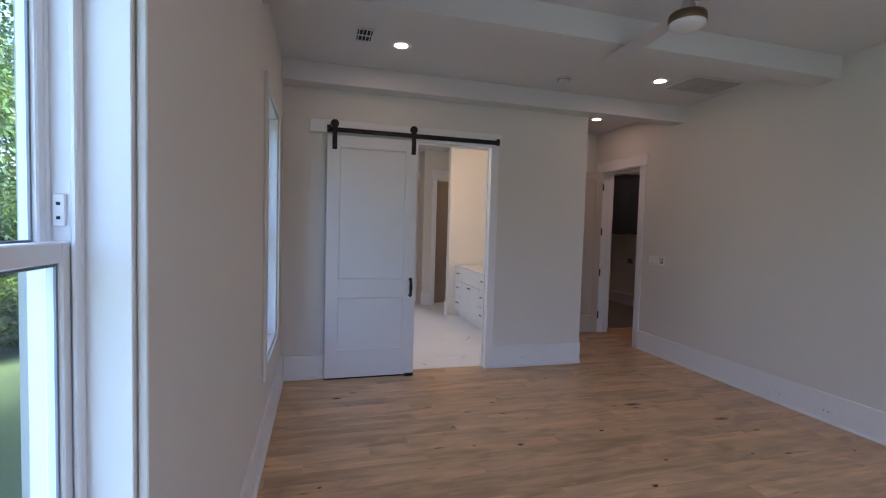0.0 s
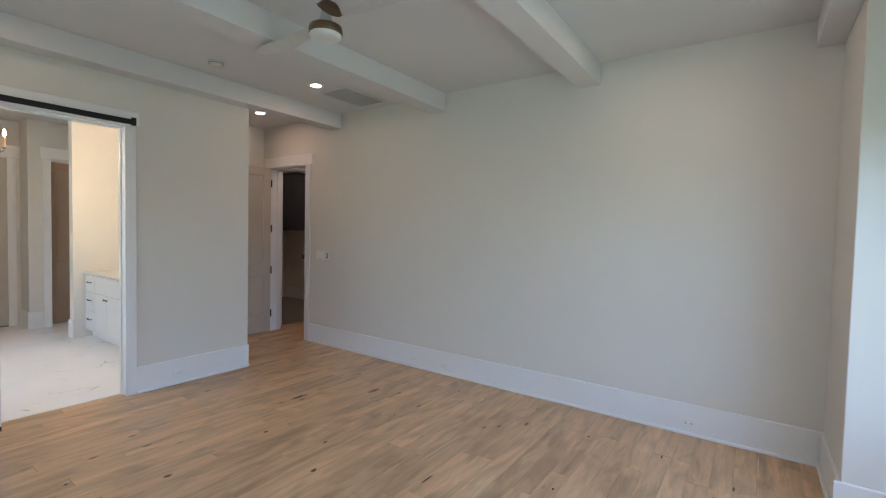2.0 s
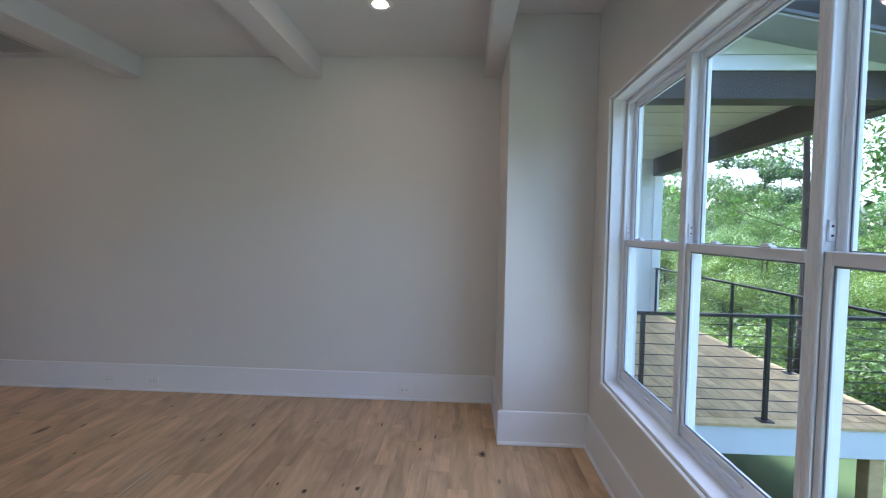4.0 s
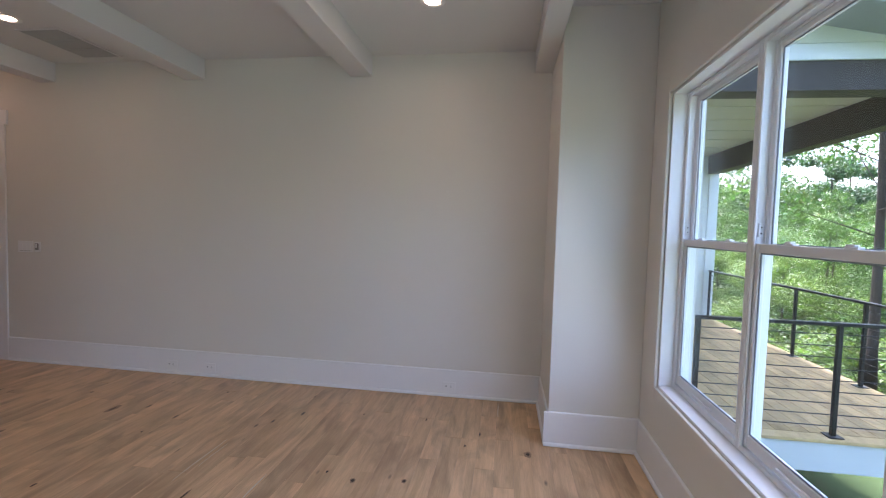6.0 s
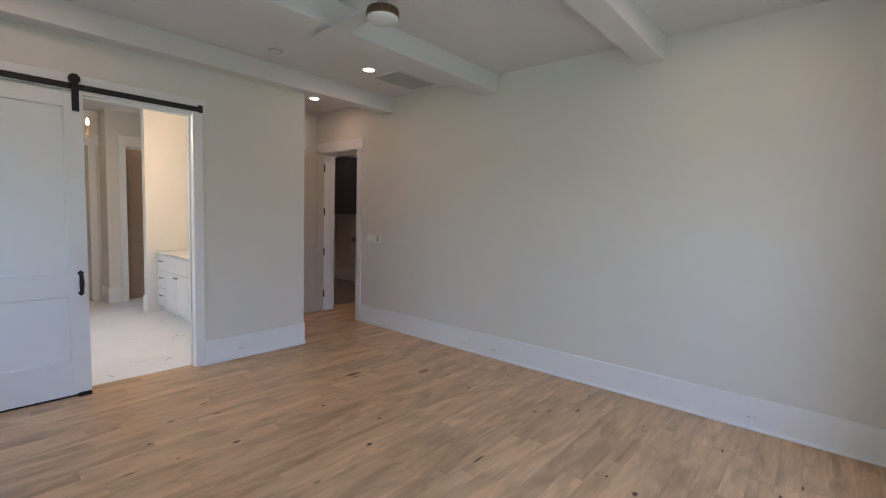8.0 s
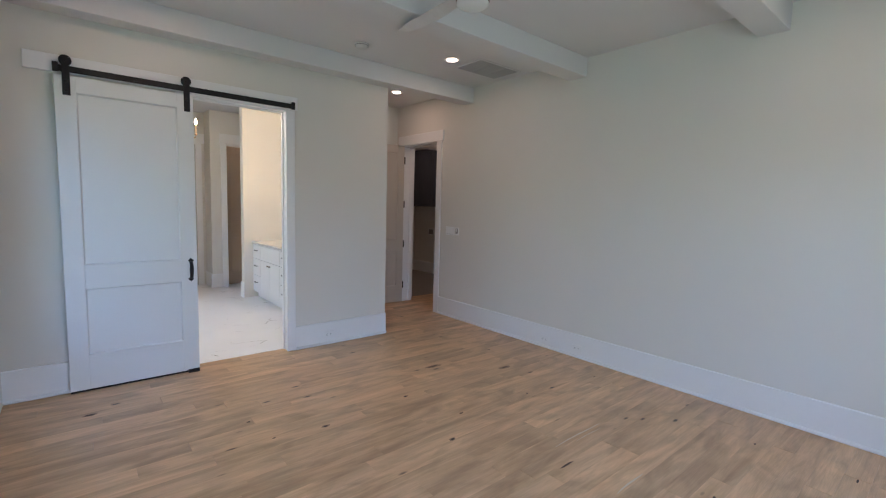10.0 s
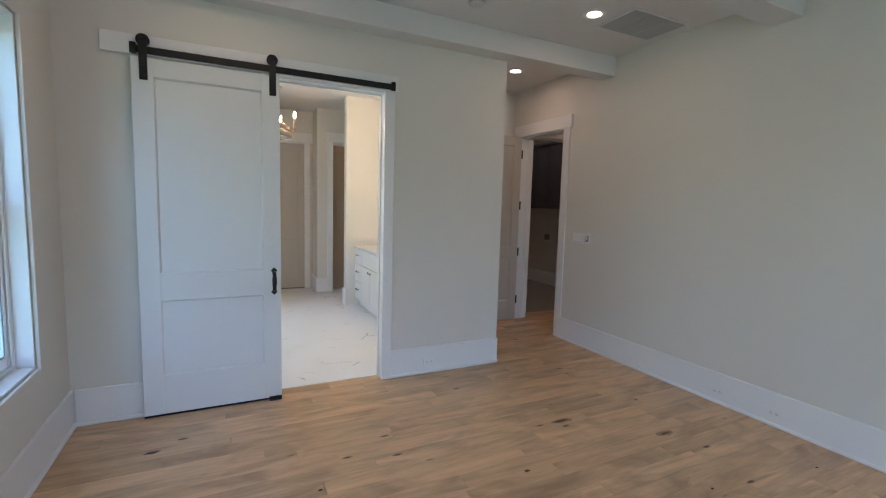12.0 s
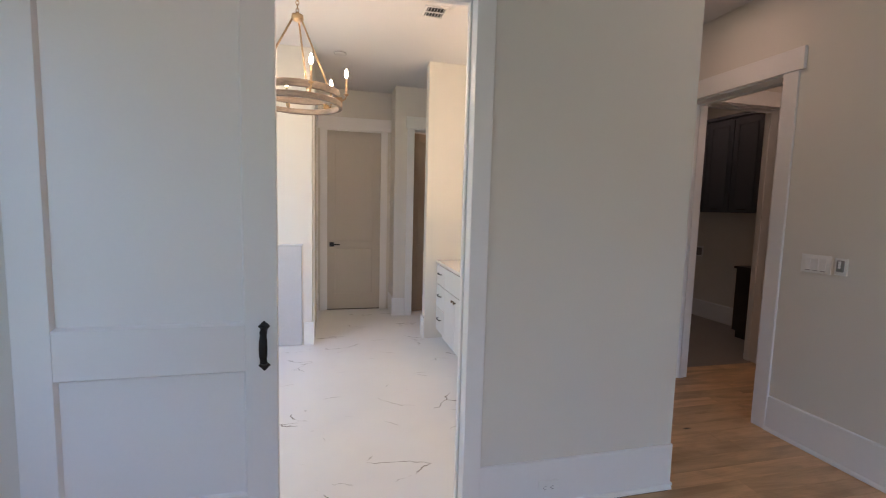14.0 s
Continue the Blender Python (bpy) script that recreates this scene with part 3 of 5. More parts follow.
def window(name, label, m, width, z0, z1, units, wall=0.19):
    """Built with its inner wall face at y = 0, the room on +y and the opening from x = 0 to width. Double-hung units side by side."""
    win = thing(name, label, "window", m, kind="structure")
    cw = 0.09
    # flat casing on the wall and the liner of the deep opening
    part("casing", boxes((-cw, -0.004, 0.001, 0.021, z0 - cw, z1 + cw), bevel=0.003), PAINT, win)
    part("casing", boxes((width + 0.004, width + cw, 0.001, 0.021, z0 - cw, z1 + cw), bevel=0.003), PAINT, win)
    part("casing", boxes((-0.004, width + 0.004, 0.001, 0.021, z1 + 0.004, z1 + cw), bevel=0.003), PAINT, win)
    part("casing", boxes((-0.004, width + 0.004, 0.001, 0.021, z0 - cw, z0 - 0.004), bevel=0.003), PAINT, win)
    d = 0.088
    part("jamb_liner", boxes((0.0, 0.012, -d, 0.0, z0 - 0.0, z1 + 0.0), bevel=0.002), TRIM, win)
    part("jamb_liner", boxes((width - 0.012, width, -d, 0.0, z0 - 0.0, z1 + 0.0), bevel=0.002), TRIM, win)
    part("head_liner", boxes((0.012, width - 0.012, -d, 0.0, z1 - 0.012, z1), bevel=0.002), TRIM, win)
    part("window_sill", boxes((0.012, width - 0.012, -d, 0.0, z0, z0 + 0.012), bevel=0.002), TRIM, win)
    pitch = (width - 0.024) / units
    zm = 1.480 if z1 < 2.5 else (z0 + z1) / 2 + 0.01
    for k in range(units):
        a, b = 0.012 + k * pitch, 0.012 + (k + 1) * pitch
        f = 0.018
        part("window_frame", sash_frame(a, b, z0 + 0.012, z1 - 0.012, -0.160, -0.078, f), VINYL, win)
        # stepped tracks inside the frame
        part("track", sash_frame(a + f, b - f, z0 + 0.030, z1 - 0.030, -0.1595, -0.122, 0.010), VINYL, win)
        part("blind_stop", sash_frame(a + f, b - f, z0 + 0.030, z1 - 0.030, -0.090, -0.079, 0.008), VINYL, win)
        up = part("upper_sash", sash_frame(a + f + 0.004, b - f - 0.004, zm - 0.018, z1 - 0.040, -0.158, -0.126, 0.027, 0.034), VINYL, win)
        pane = part("pane", boxes((a + f + 0.028, b - f - 0.028, -0.144, -0.140, zm + 0.012, z1 - 0.070)), GLASS, up)
        pane.visible_shadow = False
        low = part("lower_sash", sash_frame(a + f + 0.002, b - f - 0.002, z0 + 0.040, zm + 0.018, -0.121, -0.092, 0.028, 0.056, 0.038), VINYL, win)
        pane = part("pane", boxes((a + f + 0.028, b - f - 0.028, -0.108, -0.104, z0 + 0.092, zm - 0.016)), GLASS, low)
        pane.visible_shadow = False
        part("spacer", sash_frame(a + f + 0.031, b - f - 0.031, zm + 0.016, z1 - 0.067, -0.1385, -0.1365, 0.005), SPACER, up, "dark grey glazing spacer")
        part("spacer", sash_frame(a + f + 0.030, b - f - 0.030, z0 + 0.096, zm - 0.020, -0.1025, -0.1005, 0.006), SPACER, low, "dark grey glazing spacer")
        for fx in (0.30, 0.70):
            c = a + (b - a) * fx
            bm = boxes((c - 0.028, c + 0.028, -0.119, -0.094, zm + 0.018, zm + 0.026), bevel=0.003)
            box(bm, c - 0.010, c + 0.024, -0.116, -0.098, zm + 0.026, zm + 0.032, 0.002)
            part("sash_lock", bm, VINYL, low)
        for ex, sg in ((a + f, 1), (b - f, -1)):
            lt = part("tilt_latch", boxes((min(ex, ex + sg * 0.007), max(ex, ex + sg * 0.007), -0.118, -0.098, zm + 0.045, zm + 0.105), bevel=0.002), VINYL, win)
            for dz in (0.061, 0.087):
                part("screw", boxes((min(ex + sg * 0.0072, ex + sg * 0.009), max(ex + sg * 0.0072, ex + sg * 0.009), -0.111, -0.105, zm + dz - 0.003, zm + dz + 0.003), bevel=0.0005), DARKHOLE, lt)
        lift = boxes((a + (b - a) * 0.35, a + (b - a) * 0.65, -0.091, -0.080, z0 + 0.064, z0 + 0.072), bevel=0.002)
        part("sash_lift", lift, VINYL, low)
    return win


window("window_1", "white vinyl double-hung window in a deep white opening", Matrix(((0, 1, 0, XW), (-1, 0, 0, W_NEAR[1]), (0, 0, 1, 0), (0, 0, 0, 1))), W_NEAR[1] - W_NEAR[0], W_NEAR[2], W_NEAR[3], 1)
window("window_2", "narrow white vinyl double-hung window near the corner", Matrix(((0, 1, 0, XW), (-1, 0, 0, W_FAR[1]), (0, 0, 1, 0), (0, 0, 0, 1))), W_FAR[1] - W_FAR[0], W_FAR[2], W_FAR[3], 1)
window("window_3", "three white double-hung windows joined, facing a deck", Matrix.Translation((S_WIN[0], YS, 0)), S_WIN[1] - S_WIN[0], S_WIN[2], S_WIN[3], 3)
window("window_4", "white bathroom window", Matrix(((0, 1, 0, XW), (-1, 0, 0, W_BATH[1]), (0, 0, 1, 0), (0, 0, 0, 1))), W_BATH[1] - W_BATH[0], W_BATH[2], W_BATH[3], 2)


# ---- doors ----
def panel_door(parent, width, height, thick, stile=0.125, top=0.115, lock=(0.82, 1.01), bottom=0.275, mat=None, recess=0.012, z0=0.0):
    """Two flat recessed panels in a frame; built from x = 0 to width, front at y = 0, back at y = thick."""
    mat = mat or DOOR
    part("stile", boxes((0, stile, 0, thick, z0, z0 + height), bevel=0.002), mat, parent)
    part("stile", boxes((width - stile, width, 0, thick, z0, z0 + height), bevel=0.002), mat, parent)
    for a, b in ((z0, z0 + bottom), lock, (z0 + height - top, z0 + height)):
        part("rail", boxes((stile, width - stile, 0.0004, thick - 0.0004, a, b), bevel=0.002), mat, parent)
    for a, b in ((z0 + bottom, lock[0]), (lock[1], z0 + height - top)):
        bm = boxes((stile - 0.001, width - stile + 0.001, recess, thick - recess, a - 0.001, b + 0.001))
        part("panel", bm, mat, parent)
        # sloped sticking from the frame down to the panel, both sides
        s = 0.009
        bm = bmesh.new()
        outer = ((stile, a), (width - stile, a), (width - stile, b), (stile, b))
        inner = ((stile + s, a + s), (width - stile - s, a + s), (width - stile - s, b - s), (stile + s, b - s))
        for y0, y1 in ((0.003, recess - 0.0005), (thick - 0.003, thick - recess + 0.0005)):
            vo = [bm.verts.new((x, y0, z)) for x, z in outer]
            vb = [bm.verts.new((x, y1, z)) for x, z in outer]
            vi = [bm.verts.new((x, y1, z)) for x, z in inner]
            for i in range(4):
                j = (i + 1) % 4
                bm.faces.new((vo[i], vo[j], vi[j], vi[i]))
                bm.faces.new((vi[i], vi[j], vb[j], vb[i]))
                bm.faces.new((vb[i], vb[j], vo[j], vo[i]))
        part("panel_moulding", bm, mat, parent)


DX0, DX1, DY = 0.125, 1.022, 4.586
barn = thing("barn_door", "white two-panel sliding barn door hung on a black track", "door", pose(DX0, DY, 0))
panel_door(barn, DX1 - DX0, 2.398, 0.044, z0=0.018, stile=0.122, lock=(0.820, 1.010), bottom=0.277, recess=0.017)
# Shade in the gap below the barn door, built as a dark strip.
part("gap_shade", boxes((0.002, DX1 - DX0 - 0.002, 0.004, 0.040, 0.003, 0.0175)), DARKHOLE, barn, "dark strip standing in for shade under the door")


def hanger(parent, x):
    """Strap over the door's face, wheel and bolts."""
    h = part("hanger_strap", boxes((x - 0.023, x + 0.023, -0.008, -0.001, 2.275, 2.545), bevel=0.0015), BLACK, parent, "black steel strap")
    bm = bmesh.new()
    lathe(bm, [(0.010, -0.014), (0.036, -0.014), (0.038, -0.010), (0.034, -0.004), (0.034, 0.004), (0.038, 0.010), (0.036, 0.014), (0.010, 0.014)], 28, pose(x, 0.012, 2.526, 90, 0, 0))
    smooth(part("wheel", bm, BLACK, h))
    for z in (2.31, 2.375, 2.526):
        bm = bmesh.new()
        lathe(bm, [(0.011, 0), (0.011, 0.005), (0.007, 0.008), (0, 0.008)], 12, pose(x, -0.008, z, 90, 0, 0))
        part("bolt", bm, BLACK, h)
    bm = boxes((x - 0.018, x + 0.018, -0.010, 0.030, 2.545, 2.560), bevel=0.003)
    part("strap_top", bm, BLACK, h)


hanger(barn, 0.070)
hanger(barn, 0.850)
# pull with forged ends
hb = bmesh.new()
tube(hb, [(0, -0.004, 0.850), (0, -0.026, 0.862), (0, -0.036, 0.890), (0, -0.038, 0.922), (0, -0.036, 0.955), (0, -0.026, 0.983), (0, -0.004, 0.995)], [0.008, 0.009, 0.0095, 0.010, 0.0095, 0.009, 0.008], 12)
hb.transform(Matrix.Translation((0.848, 0, 0)) @ Matrix.Diagonal((1.65, 1, 1, 1)))
handle = smooth(part("handle", hb, BLACK, barn, "black forged pull handle"))
for zc in (0.842, 1.003):
    bm = bmesh.new()
    box(bm, -0.017, 0.017, -0.005, 0.0, -0.017, 0.017, 0.002)
    bm.transform(pose(0.848, -0.001, zc, 0, 45, 0))
    part("handle_plate", bm, BLACK, handle)

track = thing("barn_door_track", "black flat steel barn-door track on a header board", "door track")
part("rail", boxes((0.125, 1.915, 4.607, 4.615, 2.446, 2.492), bevel=0.001), BLACK, track)
for x in (0.20, 0.62, 1.04, 1.46, 1.84):
    bm = bmesh.new()
    lathe(bm, [(0.013, 0), (0.013, 0.030)], 14, pose(x, 4.634, 2.469, 90, 0, 0))
    lathe(bm, [(0.013, 0.0), (0.011, 0.006), (0, 0.006)], 6, pose(x, 4.607, 2.469, 90, 0, 0))
    part("standoff", bm, BLACK, track)
for x in (0.133, 1.895):
    bm = boxes((x - 0.012, x + 0.022, 4.596, 4.622, 2.440, 2.508), bevel=0.003)
    part("end_stop", bm, BLACK, track)
guide = thing("floor_guide", "black steel floor guide under the barn door", "door hardware", pose(0.975, 4.586, 0))
part("plate", boxes((-0.045, 0.045, -0.022, 0.060, 0.0, 0.006), bevel=0.001), BLACK, guide)
part("fin", boxes((-0.045, 0.045, -0.014, -0.004, 0.006, 0.030), bevel=0.001), BLACK, guide)

# open leaf in the hall
leaf = thing("hall_door", "greige two-panel hall door standing open", "door", pose(3.388, 5.972, 0))
panel_door(leaf, 0.79, 2.43, 0.036, z0=0.012, stile=0.115, lock=(0.84, 1.0), bottom=0.26, mat=BEIGE)
for z in (0.28, 0.93, 1.55, 2.22):
    bm = boxes((0.7905, 0.794, 0.002, 0.034, z - 0.05, z + 0.05), bevel=0.0008)
    tube(bm, [(0.7985, 0.000, z - 0.054), (0.7985, 0.000, z + 0.054)], 0.0095, 8)
    part("hinge", bm, BLACK, leaf, "black hinge")

# closed bathroom door
bdoor = thing("bathroom_door", "greige two-panel door, closed, with a black lever", "door", pose(1.157, YB + 0.012, 0))
panel_door(bdoor, 0.736, 2.482, 0.04, z0=0.016, stile=0.11, lock=(0.88, 0.98), bottom=0.22, mat=BEIGE, recess=0.006)
bm = boxes((0.035, 0.095, -0.012, -0.001, 0.905, 0.965), bevel=0.003)
rose = part("rose", bm, BLACK, bdoor, "black square rose")
bm = bmesh.new()
tube(bm, [(0.065, -0.012, 0.935), (0.065, -0.045, 0.935)], 0.010, 10)
box(bm, 0.055, 0.175, -0.056, -0.042, 0.926, 0.944, 0.003)
part("lever", bm, BLACK, rose)
# The shaded gap under this door is a dark strip too.
part("gap_shade", boxes((0.0, 0.736, 0.0, 0.04, 0.004, 0.015)), DARKHOLE, bdoor)

# closed door in the alcove's side wall, seen edge on
casing("door_6", "white casing round the alcove's side door", "x", 1.03, 1, 7.74, 8.50, 2.515, head=0.155, jamb=False)
adoor = thing("alcove_door", "greige closed door in the alcove's side wall", "door", pose(1.0385, 7.746, 0, 0, 0, 90))
panel_door(adoor, 0.748, 2.495, 0.008, z0=0.014, stile=0.1, lock=(0.88, 0.98), bottom=0.22, mat=BEIGE, recess=0.002)
for z in (0.30, 0.95, 1.55, 2.25):
    part("hinge", boxes((-0.004, 0.010, -0.010, -0.0005, z - 0.05, z + 0.05), bevel=0.002), BLACK, adoor, "black hinge")

# closet door, open inward
cdoor = thing("closet_door", "taupe-brown closet door standing ajar", "door", pose(2.296, 8.80, 0, 0, 0, 20))
panel_door(cdoor, 0.47, 2.47, 0.036, z0=0.014, stile=0.09, lock=(0.86, 0.96), bottom=0.22, mat=TAUPE, recess=0.006)
for z in (0.30, 0.95, 1.55, 2.18):
    part("hinge", boxes((-0.022, -0.002, -0.002, 0.018, z - 0.05, z + 0.05), bevel=0.002), BLACK, cdoor, "black hinge")
laundry_strike = thing("strike_plate", "black strike plate on the laundry door jamb", "door hardware", pose(5.395, 6.305, 0.93))
part("plate", boxes((-0.003, -0.0005, -0.014, 0.014, -0.035, 0.035), bevel=0.0008), BLACK, laundry_strike)


# ---- ceiling fittings ----
def downlight(x, y):
    d = thing("recessed_light", "round recessed ceiling light, switched on, white trim", "ceiling light", pose(x, y, ZC), group="recessed ceiling lights")
    bm = bmesh.new()
    lathe(bm, [(0.050, 0.0), (0.052, -0.003), (0.066, -0.006), (0.080, -0.005), (0.088, 0.0)], 36, cap=False)
    smooth(part("trim_ring", bm, PLASTIC, d))
    bm = bmesh.new()
    lathe(bm, [(0, -0.002), (0.050, -0.002), (0.050, 0.0)], 36, cap=False)
    part("lens", bm, CANLIGHT, d, "glowing frosted lens")
    return d


# First four known, rest unseen; bath pair, laundry and closet added as fill light.
for x, y in ((0.70, 3.857), (3.285, 3.852), (3.618, 5.38), (3.30, 0.50), (0.70, 0.50), (0.45, 5.5), (1.55, 5.45), (4.95, 5.40), (5.5, 7.7), (2.70, 9.02)):
    downlight(x, y)


def smoke_detector(x, y, name="smoke_detector", label="round white ceiling smoke detector", flat=1.0):
    d = thing(name, label, "smoke detector", pose(x, y, ZC) @ Matrix.Diagonal((1, 1, flat, 1)))
    bm = bmesh.new()
    lathe(bm, [(0.068, 0), (0.068, -0.010), (0.066, -0.013)], 32)
    smooth(part("base", bm, DETECTOR, d))
    bm = bmesh.new()
    lathe(bm, [(0.060, -0.014), (0.060, -0.020), (0.050, -0.036), (0.044, -0.040), (0, -0.041)], 32, cap=False)
    smooth(part("cover", bm, DETECTOR, d))
    bm = bmesh.new()
    lathe(bm, [(0.063, -0.0132), (0.063, -0.020)], 32, cap=False)
    part("vent_gap", bm, GREYPL, d)
    return d


smoke_detector(2.372, 4.11)
smoke_detector(1.306, 7.60, label="low flat white smoke detector on the bathroom ceiling", flat=0.4)


def grille(name, label, x0, x1, y0, y1, along, step, frame_mat, slat_mat, back_mat, cross=0):
    """A framed ceiling register with slanted slats."""
    g = thing(name, label, "ceiling vent", pose(0, 0, ZC))
    part("backing", boxes((x0 + 0.01, x1 - 0.01, y0 + 0.01, y1 - 0.01, -0.0015, -0.0005)), back_mat, g)
    bm = bmesh.new()
    w = 0.022
    for s in ((x0, x1, y0, y0 + w), (x0, x1, y1 - w, y1), (x0, x0 + w, y0 + w, y1 - w), (x1 - w, x1, y0 + w, y1 - w)):
        box(bm, *s, -0.010, 0, 0.002)
    part("frame", bm, frame_mat, g)
    a, b = (x0 + w, x1 - w) if along == "x" else (y0 + w, y1 - w)
    c0, c1 = (y0 + w, y1 - w) if along == "x" else (x0 + w, x1 - w)
    n = int((c1 - c0) / step)
    for i in range(n):
        c = c0 + (i + 0.5) * (c1 - c0) / n
        bm = bmesh.new()
        box(bm, a, b, -0.0012, 0.0012, -0.006, 0.006)
        bm.transform(pose(0, c, -0.006, 35, 0, 0) if along == "x" else pose(c, 0, -0.006, 0, 0, 90) @ pose(0, 0, 0, 35, 0, 0))
        part("slat", bm, slat_mat, g)
    for i in range(cross):
        p = a + (i + 1) * (b - a) / (cross + 1)
        part("divider", boxes((p - 0.004, p + 0.004, c0, c1, -0.011, -0.003) if along == "x" else (c0, c1, p - 0.004, p + 0.004, -0.011, -0.003)), slat_mat, g)
    return g


grille("return_vent", "large white ceiling return-air grille", 3.46, 4.08, 3.60, 4.02, "x", 0.022, CEIL, VENTGREY, GREYPL, 2)
grille("supply_vent", "small white ceiling register with dark slots", 0.305, 0.465, 3.62, 3.875, "y", 0.024, CEIL, PLASTIC, DARKHOLE, 1)
grille("bath_vent", "small white bathroom ceiling register", 1.93, 2.12, 6.25, 6.47, "y", 0.024, CEIL, PLASTIC, DARKHOLE, 1)


# ---- ceiling fan ----
def ceiling_fan(x, y, a0):
    f = thing("ceiling_fan", "bronze ceiling fan with pale blades and a round frosted light", "ceiling fan", pose(x, y, 0))
    bm = bmesh.new()
    lathe(bm, [(0.052, ZC), (0.052, ZC - 0.008), (0.040, ZC - 0.024), (0.018, ZC - 0.030), (0, ZC - 0.030)], 28, cap=False)
    smooth(part("canopy", bm, BRONZE, f))
    bm = bmesh.new()
    tube(bm, [(0, 0, ZC - 0.028), (0, 0, 2.90)], 0.013, 12)
    smooth(part("downrod", bm, BRONZE, f))
    bm = bmesh.new()
    lathe(bm, [(0.016, 2.950), (0.028, 2.945), (0.031, 2.930), (0.026, 2.920)], 28)
    smooth(part("motor_cap", bm, BRONZE, f))
    bm = bmesh.new()
    lathe(bm, [(0.024, 2.922), (0.032, 2.89), (0.040, 2.86), (0.050, 2.830), (0.060, 2.821)], 28)
    smooth(part("motor_housing", bm, PALEBLADE, f, "ceiling-white housing"))
    bm = bmesh.new()
    lathe(bm, [(0.088, 2.822), (0.098, 2.818), (0.103, 2.800), (0.103, 2.775), (0.099, 2.768)], 36)
    smooth(part("light_collar", bm, BRONZE, f))
    bm = bmesh.new()
    lathe(bm, [(0.098, 2.770), (0.096, 2.756), (0.080, 2.743), (0.045, 2.736), (0, 2.734)], 36, cap=False)
    smooth(part("light_lens", bm, DIFFUSER, f, "white frosted lens, unlit"))
    # bronze leaf-shaped shell over the motor, sweeping down to a point
    bm = bmesh.new()
    n = 18
    rows = []
    for i in range(n + 1):
        s = i / n
        across = -0.050 + 0.160 * s
        low = 2.925 - 0.098 * math.sin(math.pi / 2 * s) ** 0.9
        high = 2.930 + 0.020 * math.sin(math.pi * min(1, s / 0.6)) - 0.098 * max(0, (s - 0.5) / 0.5) ** 2.6
        out = 0.078 + 0.55 * across
        row = []
        for u, bulge in ((0, 0.0), (0.5, 0.012), (1, -0.006), (1, -0.010), (0.5, 0.008), (0, -0.004)):
            row.append(bm.verts.new((out + bulge, across, low + u * (high - low))))
        rows.append(row)
    for u, v in zip(rows, rows[1:]):
        for i in range(6):
            bm.faces.new((u[i], u[(i + 1) % 6], v[(i + 1) % 6], v[i]))
    bm.faces.new(rows[0])
    bm.faces.new(rows[-1])
    bmesh.ops.recalc_face_normals(bm, faces=bm.faces)
    bm.transform(pose(0, 0, 0, 0, 0, a0 + 138))
    part("motor_shell", bm, BRONZE, f, "leaf-shaped bronze shell")
    for k in range(2):
        # thin pale blade, twisted at the root
        bm = bmesh.new()
        n = 24
        rows = []
        for i in range(n + 1):
            s = i / n
            r = 0.055 + 0.725 * s
            width = 0.030 + 0.085 * math.sin(math.pi / 2 * min(1, s * 1.6))
            if s > 0.8:
                width *= 1 - 2.6 * (s - 0.8)
            tilt = radians(30 - 24 * min(1, s * 1.8))
            zc = 2.834 - 0.010 * math.sin(min(1, s * 1.7) * math.pi / 2)
            bend = 0.03 * s * s
            row = []
            for off, th in ((-0.5, 0.001), (0.0, 0.003), (0.5, 0.001), (0.5, -0.001), (0.0, 0.0), (-0.5, -0.001)):
                row.append(bm.verts.new((r, bend + off * width * math.cos(tilt), zc + off * width * math.sin(tilt) + th)))
            rows.append(row)
        for u, v in zip(rows, rows[1:]):
            for i in range(6):
                bm.faces.new((u[i], u[(i + 1) % 6], v[(i + 1) % 6], v[i]))
        bm.faces.new(rows[0])
        bm.faces.new(rows[-1])
        bmesh.ops.recalc_face_normals(bm, faces=bm.faces)
        bm.transform(pose(0, 0, 0, 0, 0, a0 + 180 * k))
        part("blade", bm, PALEBLADE, f, "pale curved blade")
    return f


ceiling_fan(2.107, 2.288, 86)


# ---- wall plates ----
def outlet(x, y, z, rz, label="white duplex wall outlet set in the baseboard", ports=0):
    """Plate lying on its side in the tall baseboard; built facing -y."""
    o = thing("wall_outlet", label, "outlet", pose(x, y, z, 0, 0, rz), group="baseboard outlets")
    part("plate", boxes((-0.058, 0.058, -0.006, 0, -0.036, 0.036), bevel=0.002), PLASTIC, o)
    for s in (-1, 1):
        face = part("receptacle", boxes((s * 0.020 - 0.016, s * 0.020 + 0.016, -0.008, -0.006, -0.013, 0.013), bevel=0.0008), PLASTIC, o)
        for dz in (-0.006, 0.006):
            part("slot", boxes((s * 0.020 - 0.004, s * 0.020 + 0.005, -0.0085, -0.0078, dz - 0.0013, dz + 0.0013)), DARKHOLE, face)
        part("slot", boxes((s * 0.020 - 0.0115, s * 0.020 - 0.0075, -0.0085, -0.0078, -0.002, 0.002)), DARKHOLE, face)
    return o


outlet(2.297, YN - 0.015, 0.106, 0)
outlet(XE - 0.015, 3.176, 0.098, -90)
outlet(XE - 0.015, 2.765, 0.098, -90)
outlet(XE - 0.015, 0.415, 0.098, -90)
outlet(XW + 0.015, 3.05, 0.11, 90)

